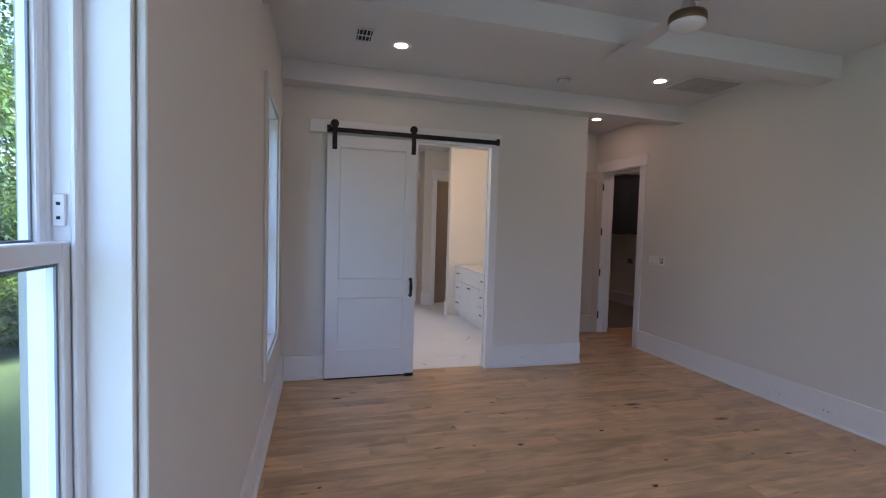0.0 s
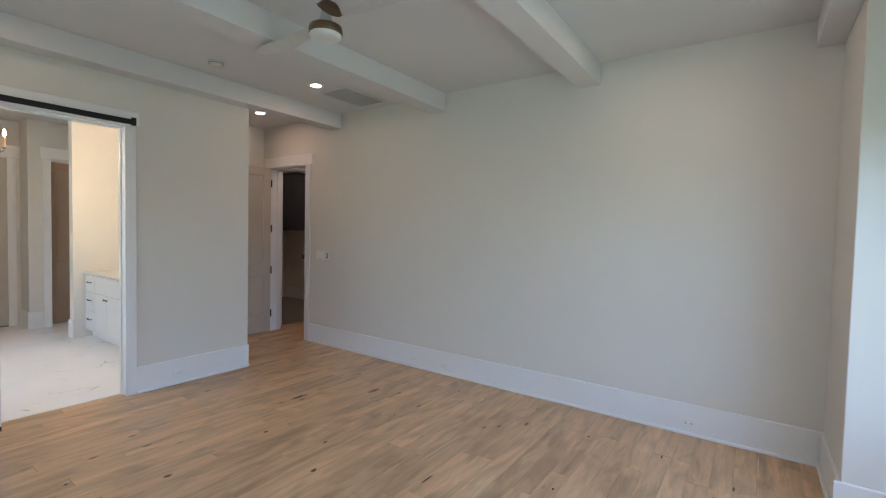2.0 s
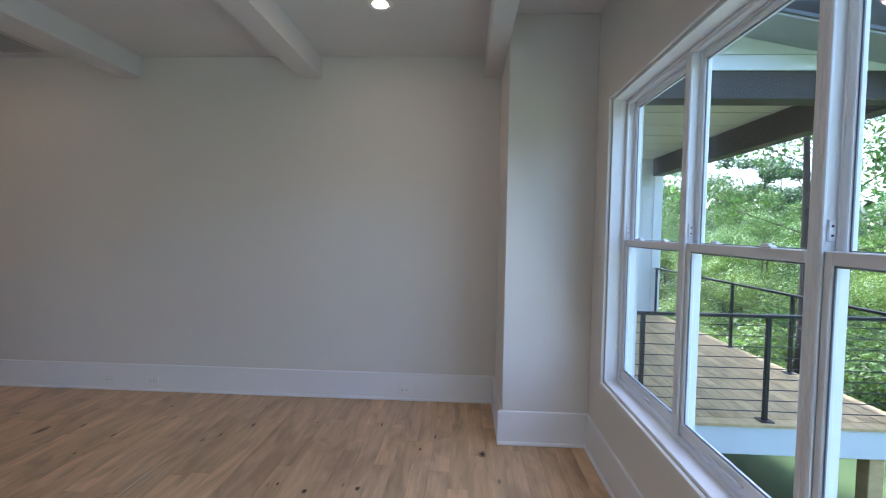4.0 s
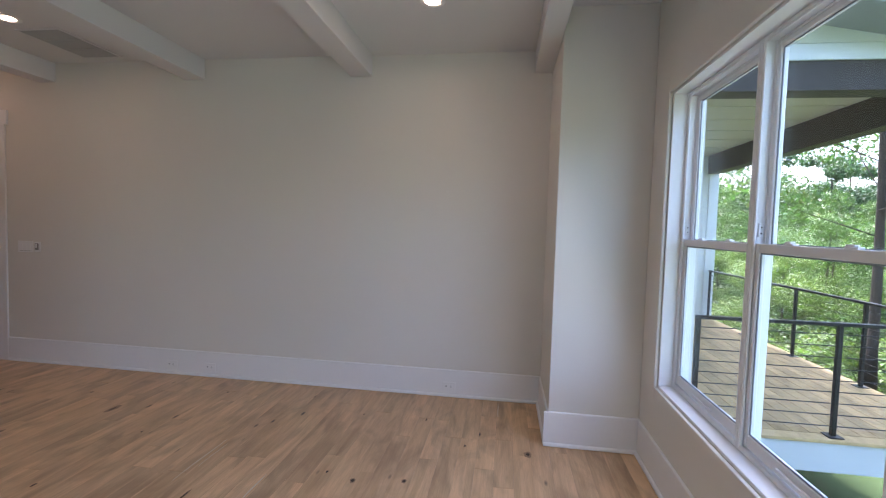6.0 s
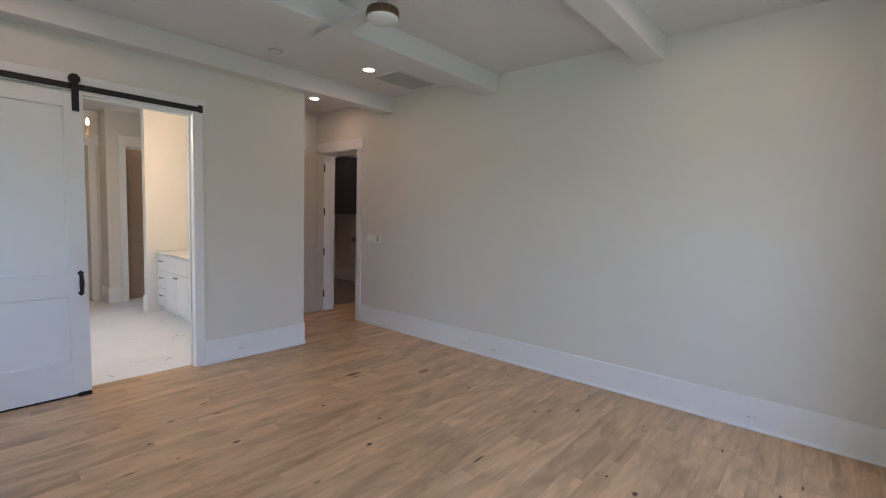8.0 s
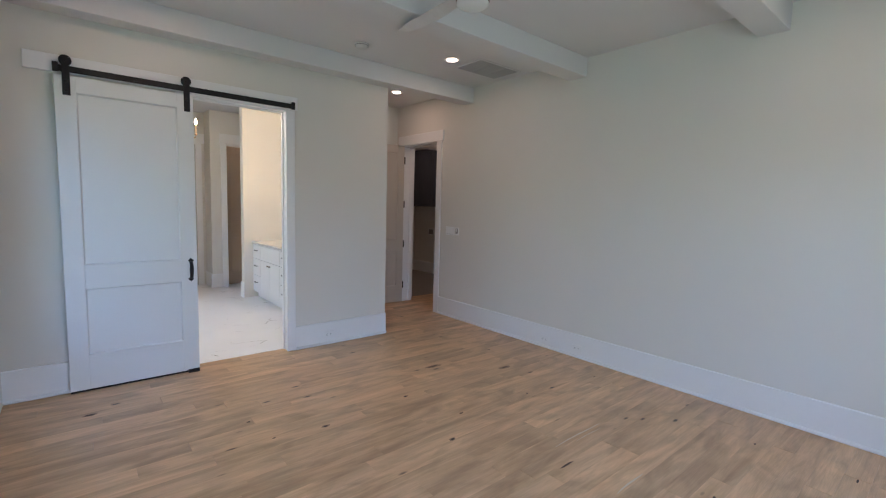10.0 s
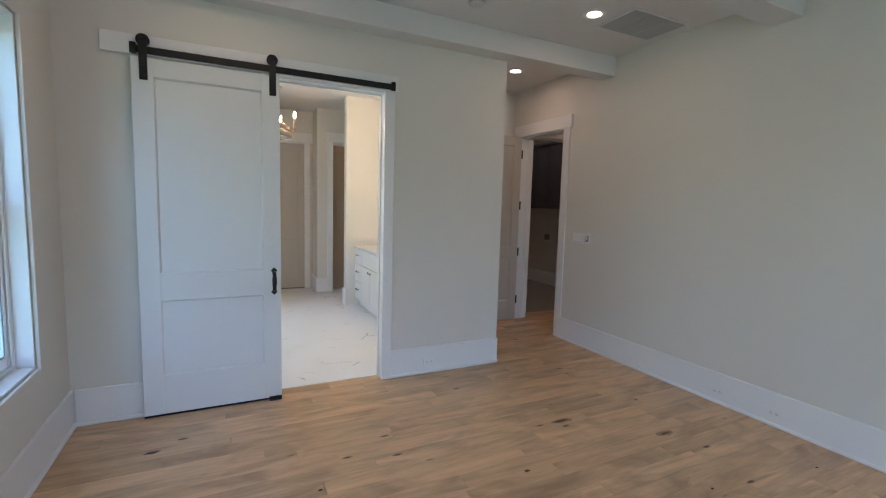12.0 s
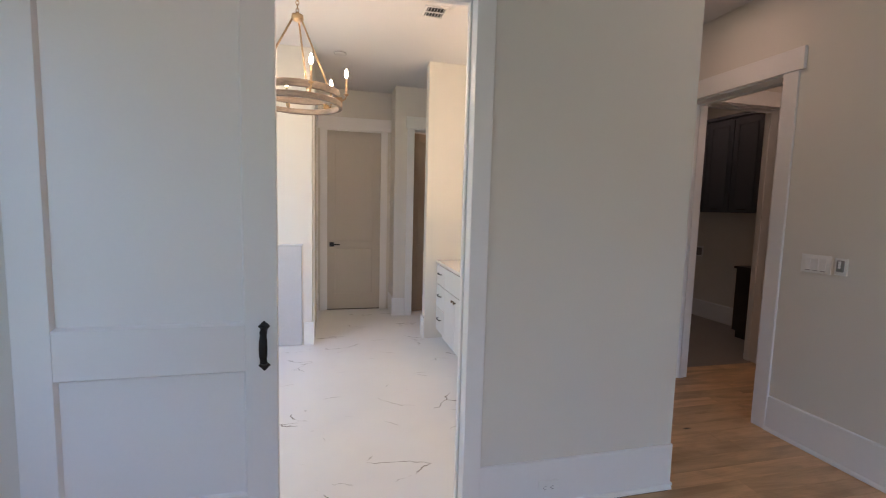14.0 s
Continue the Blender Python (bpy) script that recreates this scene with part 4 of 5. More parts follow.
sw = thing("light_switch", "white three-rocker light switch plate", "light switch", pose(XE, 4.858, 1.200, 0, 0, -90))
part("plate", boxes((-0.090, 0.090, -0.006, 0, -0.058, 0.058), bevel=0.002), PLASTIC, sw)
for k in (-1, 0, 1):
    part("rocker", boxes((k * 0.046 - 0.017, k * 0.046 + 0.017, -0.010, -0.006, -0.033, 0.033), bevel=0.002), PLASTIC, sw)
    part("indicator", boxes((k * 0.046 - 0.014, k * 0.046 + 0.014, -0.0085, -0.0062, -0.044, -0.040)), GREYPL, sw)
fr = thing("fan_remote_holder", "white wall cradle with a grey fan remote", "remote control", pose(XE, 4.712, 1.200, 0, 0, -90))
part("cradle", boxes((-0.036, 0.036, -0.010, 0, -0.052, 0.052), bevel=0.003), PLASTIC, fr)
part("remote", boxes((-0.022, 0.022, -0.020, -0.010, -0.030, 0.040), bevel=0.005), GREYPL, fr, "grey handheld remote")
for dz in (0.026, 0.012, -0.002):
    bm = bmesh.new()
    lathe(bm, [(0.008, 0), (0.008, 0.003), (0, 0.0035)], 12, pose(0, -0.020, dz, 90, 0, 0))
    part("button", bm, PLASTIC, fr)


# ---- bathroom ----
def chandelier(x, y):
    c = thing("chandelier", "round wood-hoop chandelier with brass arms and lit candles", "chandelier", pose(x, y, 0))
    bm = bmesh.new()
    lathe(bm, [(0.06, ZC), (0.06, ZC - 0.01), (0.03, ZC - 0.03), (0, ZC - 0.03)], 24, cap=False)
    smooth(part("canopy", bm, BRASS, c))
    n = 7
    for i in range(n):
        z = 2.835 + (i + 0.5) * (ZC - 0.03 - 2.835) / n
        bm = bmesh.new()
        ring = [(0.010 * math.cos(t), 0, 0.019 * math.sin(t)) for t in [2 * math.pi * k / 12 for k in range(13)]]
        tube(bm, ring, 0.0028, 6)
        bm.transform(pose(0, 0, z, 0, 0, 90 * (i % 2)))
        part("chain_link", bm, BRASS, c)
    bm = bmesh.new()
    lathe(bm, [(0, 2.838), (0.012, 2.836), (0.014, 2.822), (0.040, 2.818), (0.042, 2.788), (0.034, 2.780), (0, 2.778)], 24, cap=False)
    smooth(part("hub", bm, BRASS, c))
    for k in range(3):
        a = radians(-42 + 120 * k)
        bm = bmesh.new()
        tube(bm, [(0.034 * math.cos(a), 0.034 * math.sin(a), 2.79), (0.285 * math.cos(a), 0.285 * math.sin(a), 2.30)], 0.007, 8)
        smooth(part("rod", bm, BRASS, c))

    def hoop(r0, r1, z0, z1):
        bm = bmesh.new()
        seg = 56
        prof = [(r0, z0 + 0.004), (r0 + 0.004, z0), (r1 - 0.004, z0), (r1, z0 + 0.004), (r1, z1 - 0.004), (r1 - 0.004, z1), (r0 + 0.004, z1), (r0, z1 - 0.004)]
        rings = [[bm.verts.new((r * math.cos(2 * math.pi * i / seg), r * math.sin(2 * math.pi * i / seg), z)) for i in range(seg)] for r, z in prof]
        for q in range(len(prof)):
            p, s = rings[q], rings[(q + 1) % len(prof)]
            for i in range(seg):
                bm.faces.new((p[i], p[(i + 1) % seg], s[(i + 1) % seg], s[i]))
        return bm

    part("upper_hoop", hoop(0.268, 0.292, 2.262, 2.312), WASHED, c, "washed wood hoop")
    part("lower_hoop", hoop(0.286, 0.314, 2.190, 2.230), WASHED, c, "washed wood hoop")
    for k in range(6):
        a = radians(-72 + 60 * k)
        ca, sa = math.cos(a), math.sin(a)
        bm = bmesh.new()
        tube(bm, [(r * ca, r * sa, z) for r, z in ((0.270, 2.232), (0.300, 2.238), (0.325, 2.243), (0.340, 2.255), (0.345, 2.275))], 0.006, 8)
        arm = smooth(part("arm", bm, BRASS, c))
        bm = bmesh.new()
        lathe(bm, [(0.006, 2.272), (0.018, 2.282), (0.019, 2.286), (0.0085, 2.288), (0.0085, 2.395), (0.006, 2.399)], 14, pose(0.345 * ca, 0.345 * sa, 0))
        smooth(part("candle_sleeve", bm, BRASS, arm))
        bm = bmesh.new()
        lathe(bm, [(0.006, 2.399), (0.0115, 2.413), (0.0125, 2.425), (0.009, 2.445), (0.004, 2.460), (0, 2.464)], 14, pose(0.345 * ca, 0.345 * sa, 0), cap=False)
        smooth(part("bulb", bm, BULB, arm, "glowing flame-shaped bulb"))
        bm = boxes((0.264, 0.318, -0.006, 0.006, 2.226, 2.262), bevel=0.001)
        bm.transform(pose(0, 0, 0, 0, 0, math.degrees(a)))
        part("hoop_bracket", bm, BRASS, arm)
    return c


chandelier(0.992, 6.16)


def vanity():
    v = thing("vanity_cabinet", "white flat-front bathroom vanity with brass pulls", "vanity", pose(0, 0, 0))
    x0, x1, y0, y1 = 2.395, XB - 0.004, 5.15, 7.556
    part("carcass", boxes((x0, x1, y0, y1, 0.10, 0.87), bevel=0.002), DOOR, v)
    part("toe_kick", boxes((x0 + 0.06, x1, y0 + 0.002, y1 - 0.002, 0.005, 0.099)), DOOR, v)
    y = y1 - 0.015
    cols = [("drawers", 0.36), ("doors", 0.82), ("drawers", 0.36), ("doors", 0.82)]
    for kind, w in cols:
        if kind == "drawers":
            zs = [(0.125, 0.375), (0.385, 0.635), (0.645, 0.855)]
            for za, zb in zs:
                d = part("drawer_front", boxes((x0 - 0.020, x0 - 0.001, y - w + 0.004, y - 0.004, za, zb), bevel=0.002), DOOR, v)
                pull_bar(d, x0 - 0.020, y - w / 2, (za + zb) / 2 + 0.02, 0.13)
        else:
            d = part("drawer_front", boxes((x0 - 0.020, x0 - 0.001, y - w + 0.004, y - 0.004, 0.645, 0.855), bevel=0.002), DOOR, v)
            for s in (0, 1):
                a = y - w + 0.004 + s * w / 2
                d = part("cabinet_door", boxes((x0 - 0.020, x0 - 0.001, a, a + w / 2 - 0.006, 0.125, 0.635), bevel=0.002), DOOR, v)
                kb = bmesh.new()
                lathe(kb, [(0.005, 0), (0.005, 0.014), (0.013, 0.018), (0.013, 0.026), (0, 0.027)], 14, pose(x0 - 0.020, a + (w / 2 - 0.045 if s == 0 else 0.040), 0.585, 0, -90, 0))
                smooth(part("knob", kb, BRONZE, d, "dark metal knob"))
        y -= w + 0.002
    top = thing("countertop", "pale quartz countertop on the vanity", "countertop")
    part("slab", boxes((x0 - 0.03, x1, y0 - 0.01, y1, 0.871, 0.901), bevel=0.003), COUNTER, top)
    part("backsplash", boxes((x1 - 0.02, x1, y0 - 0.01, y1, 0.902, 1.0), bevel=0.002), COUNTER, top)


def pull_bar(parent, x, y, z, length):
    bm = bmesh.new()
    tube(bm, [(x, y - length / 2, z), (x - 0.018, y - length / 2 + 0.006, z), (x - 0.026, y - length / 4, z), (x - 0.028, y, z), (x - 0.026, y + length / 4, z), (x - 0.018, y + length / 2 - 0.006, z), (x, y + length / 2, z)], 0.0055, 8)
    smooth(part("pull", bm, BLACK, parent, "dark metal bow pull"))


vanity()
wain = thing("wainscot_panel", "plain grey low panel against the bathroom wall", "wall panel")
part("panel", boxes((XW + 0.003, 0.925, 7.508, 7.529, 0.005, 1.06), bevel=0.003), GREYTILE, wain)
part("cap", boxes((XW + 0.003, 0.935, 7.502, 7.529, 1.061, 1.075), bevel=0.002), TRIM, wain)
vs = thing("vanity_sconce", "warm lit wall sconce over the vanity mirror", "wall light", pose(XB, 6.3, 2.15))
part("backplate", boxes((-0.02, -0.001, -0.35, 0.35, -0.05, 0.05), bevel=0.004), BRASS, vs)
for dy in (-0.25, 0, 0.25):
    bm = bmesh.new()
    lathe(bm, [(0.03, -0.07), (0.05, -0.05), (0.05, 0.05), (0.03, 0.07)], 20, pose(-0.09, dy, 0))
    smooth(part("globe", bm, BULB_SOFT, vs, "glowing glass globe"))
    bm = bmesh.new()
    tube(bm, [(-0.02, dy, 0), (-0.045, dy, 0)], 0.008, 8)
    part("stem", bm, BRASS, vs)

# ---- laundry ----
uc = thing("upper_cabinet", "dark slate-blue wall cabinet with two framed doors", "cabinet", pose(0, 0, 0))
part("body", boxes((6.12, 6.448, 6.95, 8.55, 1.52, 2.70), bevel=0.002), NAVY, uc)
for k in range(4):
    a = 6.955 + k * 0.4
    d = part("cabinet_door", boxes((6.100, 6.119, a, a + 0.39, 1.53, 2.67), bevel=0.003), NAVY, uc)
    bm = bmesh.new()
    for s in ((a + 0.06, a + 0.075, 1.59, 2.61), (a + 0.315, a + 0.33, 1.59, 2.61), (a + 0.075, a + 0.315, 1.59, 1.605), (a + 0.075, a + 0.315, 2.595, 2.61)):
        box(bm, 6.092, 6.100, *s, 0.002)
    part("door_bead", bm, NAVY, d)
    part("pull", boxes((6.078, 6.088, a + 0.14, a + 0.25, 1.555, 1.567), bevel=0.002), BLACK, d)
part("crown", boxes((6.085, 6.448, 6.95, 8.55, 2.701, 2.745), bevel=0.006), NAVY, uc)
bc = thing("base_cabinet", "dark base cabinet with a worktop in the laundry", "cabinet", pose(0, 0, 0))
part("body", boxes((5.98, 6.448, 6.36, 7.04, 0.10, 0.85), bevel=0.003), DARKWOOD, bc)
part("toe_kick", boxes((6.03, 6.448, 6.36, 7.03, 0.004, 0.099)), DARKWOOD, bc)
part("worktop", boxes((5.96, 6.448, 6.36, 7.06, 0.851, 0.88), bevel=0.003), DARKWOOD, bc)
wb = thing("washer_box", "grey recessed washer outlet box in the wall", "utility box", pose(6.45, 8.13, 0.95))
bm = boxes((-0.012, -0.001, -0.10, 0.10, -0.075, 0.075), bevel=0.003)
part("frame", bm, PLASTIC, wb)
part("recess", boxes((-0.014, -0.0125, -0.08, 0.08, -0.055, 0.055)), GREYPL, wb)
# ---- outside: deck and porch ----
DZ = -0.21
DXW, DXE, DYS, DYN = 4.50, 10.20, -4.30, YS - 0.21
deck = thing("deck", "raised pine deck with a pale rim board", "deck", pose(0, 0, 0), kind="structure")
part("rim_board", boxes((DXW - 0.03, DXW, DYS, DYN, DZ - 0.295, DZ - 0.032), bevel=0.003), SIDING, deck, "pale painted rim board")
part("rim_board", boxes((DXW - 0.03, DXE, DYS - 0.03, DYS - 0.001, DZ - 0.295, DZ - 0.032), bevel=0.003), SIDING, deck, "pale painted rim board")
part("joist_bed", boxes((DXW + 0.02, DXE, DYS + 0.02, DYN, DZ - 0.28, DZ - 0.034)), DARKWOOD, deck)
for x, y in ((4.62, -2.35), (4.62, -4.0), (7.0, -4.0), (9.3, -4.0)):
    part("deck_post", boxes((x - 0.07, x + 0.07, y - 0.07, y + 0.07, -2.4, DZ - 0.281), bevel=0.006), DECK, deck)
# border boards, then diagonal field boards
part("board", boxes((DXW - 0.05, DXW + 0.09, DYS - 0.05, DYN, DZ - 0.031, DZ), bevel=0.004), DECK, deck)
part("board", boxes((DXW + 0.094, DXE, DYS - 0.05, DYS + 0.09, DZ - 0.031, DZ), bevel=0.004), DECK, deck)
bw = 0.14
fx0, fx1, fy0, fy1 = DXW + 0.096, DXE - 0.002, DYS + 0.094, DYN
ang = radians(DECK_ANGLE)
dvec, nvec = Vector((math.cos(ang), math.sin(ang))), Vector((-math.sin(ang), math.cos(ang)))
cs = [nvec.dot(Vector(c)) for c in ((fx0, fy0), (fx1, fy0), (fx0, fy1), (fx1, fy1))]
k = 0
c = min(cs)
while c < max(cs):
    # the board's strip cut to the field
    quad = [(-20, c + 0.004), (20, c + 0.004), (20, c + bw - 0.004), (-20, c + bw - 0.004)]
    poly = [dvec * s + nvec * t for s, t in quad]
    for axis, lim, sign in ((0, fx0, 1), (0, fx1, -1), (1, fy0, 1), (1, fy1, -1)):
        out = []
        for i, p in enumerate(poly):
            q = poly[(i + 1) % len(poly)]
            pi, qi = sign * (p[axis] - lim) >= 0, sign * (q[axis] - lim) >= 0
            if pi:
                out.append(p)
            if pi != qi:
                t = (lim - p[axis]) / (q[axis] - p[axis])
                out.append(p + (q - p) * t)
        poly = out
        if not poly:
            break
    if len(poly) >= 3:
        mid = sum(poly, Vector((0, 0))) / len(poly)
        rot = Matrix.Rotation(-ang, 2)
        bm = bmesh.new()
        loc = [rot @ (p - mid) for p in poly]
        top_v = [bm.verts.new((p.x, p.y, 0)) for p in loc]
        low_v = [bm.verts.new((p.x, p.y, -0.03)) for p in loc]
        bm.faces.new(top_v)
        bm.faces.new(low_v)
        for i in range(len(loc)):
            j = (i + 1) % len(loc)
            bm.faces.new((top_v[i], top_v[j], low_v[j], low_v[i]))
        ob = part("board", bm, DECK, deck)
        ob.matrix_basis = pose(mid.x, mid.y, DZ, 0, 0, DECK_ANGLE)
    c += bw
    k += 1


def railing(name, a, b, posts, label):
    """Square black posts, flat top rail and thin level cables between a and b."""
    r = thing(name, label, "railing")
    a, b = Vector(a), Vector(b)
    d = (b - a).normalized()
    ang = math.degrees(math.atan2(d.y, d.x))
    L = (b - a).length
    h = 1.01
    m = pose(a.x, a.y, DZ, 0, 0, ang)
    for s in posts:
        bm = boxes((s - 0.019, s + 0.019, -0.019, 0.019, 0, h - 0.03), bevel=0.003)
        bm.transform(m)
        p = part("post", bm, BLACK, r)
        bm = boxes((s - 0.06, s + 0.06, -0.06, 0.06, 0, 0.010), bevel=0.002)
        bm.transform(m)
        part("base_plate", bm, BLACK, p)
    bm = boxes((0, L, -0.028, 0.028, h - 0.03, h), bevel=0.004)
    bm.transform(m)
    part("top_rail", bm, BLACK, r)
    for i in range(9):
        bm = bmesh.new()
        z = 0.09 + i * 0.102
        tube(bm, [(0, 0, z), (L, 0, z)], 0.0045, 6)
        bm.transform(m)
        part("cable", bm, BLACK, r)
    return r


railing("deck_railing", (DXW + 0.045, DYS + 0.045, 0), (DXW + 0.045, DYN - 0.05, 0), (0.0, 1.30, 2.455, DYN - DYS - 0.12), "black steel deck railing with level cables")
railing("deck_railing", (DXW + 0.10, DYS + 0.045, 0), (DXE - 0.05, DYS + 0.045, 0), (1.48, 2.75, 4.1, 5.5), "black steel deck railing beside the woods")

porch = thing("porch_roof", "covered porch roof on dark beams with tan soffit", "porch roof", kind="structure")
part("beam_front", boxes((DXW - 0.06, DXW + 0.16, DYS - 0.06, DYN, 2.76, 3.158), bevel=0.005), DARKBEAM, porch, "dark stained beam")
part("beam_side", boxes((DXW + 0.161, DXE + 0.1, DYS - 0.06, DYS + 0.16, 2.79, 3.158), bevel=0.005), DARKBEAM, porch, "dark stained beam")
part("soffit", boxes((DXW + 0.055, DXE + 0.1, DYS - 0.05, DYN, 3.159, 3.18)), SOFFIT, porch, "tan beadboard soffit")
for i in range(7):
    x = DXW + 0.5 + i * 0.7
    part("soffit_batten", boxes((x, x + 0.03, DYS + 0.165, DYN, 3.148, 3.1585), bevel=0.002), SOFFIT, porch)
RAKE_TOP, RAKE_FALL = 3.56, 0.20      # height at the house wall, fall per metre going south


def rake(y):
    return RAKE_TOP - RAKE_FALL * (DYN - y)


def prism(x0, x1, outline):
    """An upright slab from x0 to x1 whose side view is the (y, z) outline."""
    bm = bmesh.new()
    ends = [[bm.verts.new((x, y, z)) for y, z in outline] for x in (x0, x1)]
    for ring in ends:
        bm.faces.new(ring)
    n = len(outline)
    for i in range(n):
        bm.faces.new((ends[0][i], ends[0][(i + 1) % n], ends[1][(i + 1) % n], ends[1][i]))
    bmesh.ops.recalc_face_normals(bm, faces=bm.faces)
    return bm


GS = DYS - 0.06
part("gable", prism(DXW - 0.06, DXW + 0.05, [(GS, 3.16), (DYN, 3.16), (DYN, rake(DYN)), (GS, max(3.17, rake(GS)))]), SIDING, porch, "pale lap siding")
part("frieze_board", boxes((DXW - 0.085, DXW - 0.061, GS, DYN, 3.005, 3.14), bevel=0.003), TRIM, porch, "white frieze board")
z = 3.145
while z < RAKE_TOP:
    south = max(GS, DYN - (RAKE_TOP - z) / RAKE_FALL + 0.01)
    top = min(z + 0.165, RAKE_TOP)
    far_top = max(south, DYN - (RAKE_TOP - top) / RAKE_FALL)
    if DYN - far_top > 0.05:
        part("lap_board", prism(DXW - 0.078, DXW - 0.061, [(south, z), (DYN, z), (DYN, top), (far_top, top)]), SIDING, porch)
    z += 0.17
part("rake_soffit", prism(DXW - 0.50, DXW - 0.0785, [(DYS - 0.3, rake(DYS - 0.3) + 0.001), (DYN, rake(DYN) + 0.001), (DYN, rake(DYN) + 0.02), (DYS - 0.3, rake(DYS - 0.3) + 0.02)]), RAKEGREY, porch, "grey sloping eave underside")
part("roofing", prism(DXW - 0.52, DXW - 0.0785, [(DYS - 0.3, rake(DYS - 0.3) + 0.021), (DYN, rake(DYN) + 0.021), (DYN, rake(DYN) + 0.05), (DYS - 0.3, rake(DYS - 0.3) + 0.05)]), SHINGLE, porch, "grey shingles")
part("roof_deck", boxes((DXW - 0.055, DXE + 0.1, DYS - 0.05, DYN, 3.62, 3.66)), SHINGLE, porch, "grey shingles")
part("post", boxes((DXW - 0.05, DXW + 0.15, DYS - 0.05, DYS + 0.15, DZ + 0.001, 2.711), bevel=0.005), DARKBEAM, porch, "dark stained corner post")

wing = thing("house_wing", "house wing with pale horizontal lap siding", "house", pose(0, 0, 0), kind="structure")
part("wall", boxes((DXE + 0.02, DXE + 0.15, DYS - 0.05, DYN, -2.5, 3.40)), SIDING, wing)
part("wall", boxes((XE + 0.17, DXE + 0.02, DYN + 0.02, DYN + 0.15, -2.5, 3.40)), SIDING, wing)
for i in range(26):
    z = DZ + 0.02 + i * 0.12
    bm = boxes((DXE - 0.002, DXE + 0.019, DYS + 0.132, DYN - 0.002, z, z + 0.117))
    for vtx in bm.verts:
        if vtx.co.z > z + 0.1 and vtx.co.x < DXE + 0.01:
            vtx.co.x += 0.012
    part("lap_board", bm, SIDING, wing)
part("corner_trim", boxes((DXE - 0.012, DXE + 0.15, DYS - 0.06, DYS + 0.13, -0.6, 2.78), bevel=0.003), TRIM, wing)
outer = boxes((XW - 0.215, XW - 0.192, YS - 0.19, YB, -2.6, 0.4))
part("skirt_wall", outer, SIDING, wing)
roof = setting("roof", boxes((XW - 0.7, 11.0, YS - 0.45, 10.8, 3.42, 3.62)), SHINGLE, "grey shingled roof slab", "roof")

# ---- ground, trees ----
bm = bmesh.new()
NG = 46


def ground_z(x, y):
    d = math.hypot(x - 2, y - 2)
    z = -1.15 - 3.4 * max(0, min(1, (d - 6) / 24)) * max(0.0, min(1, (x - y) / 12)) - 0.5 * max(0, min(1, (d - 5) / 14))
    return z + 0.25 * noise.noise((x * 0.12, y * 0.12, 0)) * min(1, d / 14)


gx = [math.copysign((abs(i) / 23) ** 3.2 * 900, i) + 2 for i in range(-23, 24)]
grid = [[bm.verts.new((x, y, ground_z(x, y))) for x in gx] for y in gx]
for j in range(len(gx) - 1):
    for i in range(len(gx) - 1):
        bm.faces.new((grid[j][i], grid[j][i + 1], grid[j + 1][i + 1], grid[j + 1][i]))
smooth(setting("ground", bm, GRASS, "mown green lawn running into the woods", "ground"))

rng = np.random.default_rng(7)


def leaf_cloud(blobs, count, size, rng):
    """Many small folded leaves scattered through and over a set of (centre, radius) clumps."""
    vol = np.array([b[1] ** 2 for b in blobs])
    pick = rng.choice(len(blobs), count, p=vol / vol.sum())
    cen = np.array([b[0] for b in blobs])[pick]
    rad = np.array([b[1] for b in blobs])[pick]
    dirs = rng.normal(size=(count, 3))
    dirs /= np.linalg.norm(dirs, axis=1)[:, None]
    r = rad * (0.35 + 0.65 * rng.random(count) ** 0.5) * (0.9 + 0.25 * rng.random(count))
    pos = cen + dirs * r[:, None] * np.array([1, 1, 0.72])
    out = dirs + rng.normal(size=(count, 3)) * 0.6 + np.array([0, 0, 0.7])
    out /= np.linalg.norm(out, axis=1)[:, None]
    a = np.cross(out, rng.normal(size=(count, 3)))
    a /= np.linalg.norm(a, axis=1)[:, None]
    b = np.cross(out, a)
    s = size * (0.6 + 0.9 * rng.random(count))[:, None]
    v = np.empty((count, 4, 3))
    v[:, 0] = pos - a * s
    v[:, 1] = pos + b * s * 0.55 + out * s * 0.12
    v[:, 2] = pos + a * s
    v[:, 3] = pos - b * s * 0.55 + out * s * 0.12
    me = bpy.data.meshes.new("leaves")
    faces = np.arange(count * 4).reshape(count, 4)
    me.from_pydata(v.reshape(-1, 3).tolist(), [], faces.tolist())
    return me


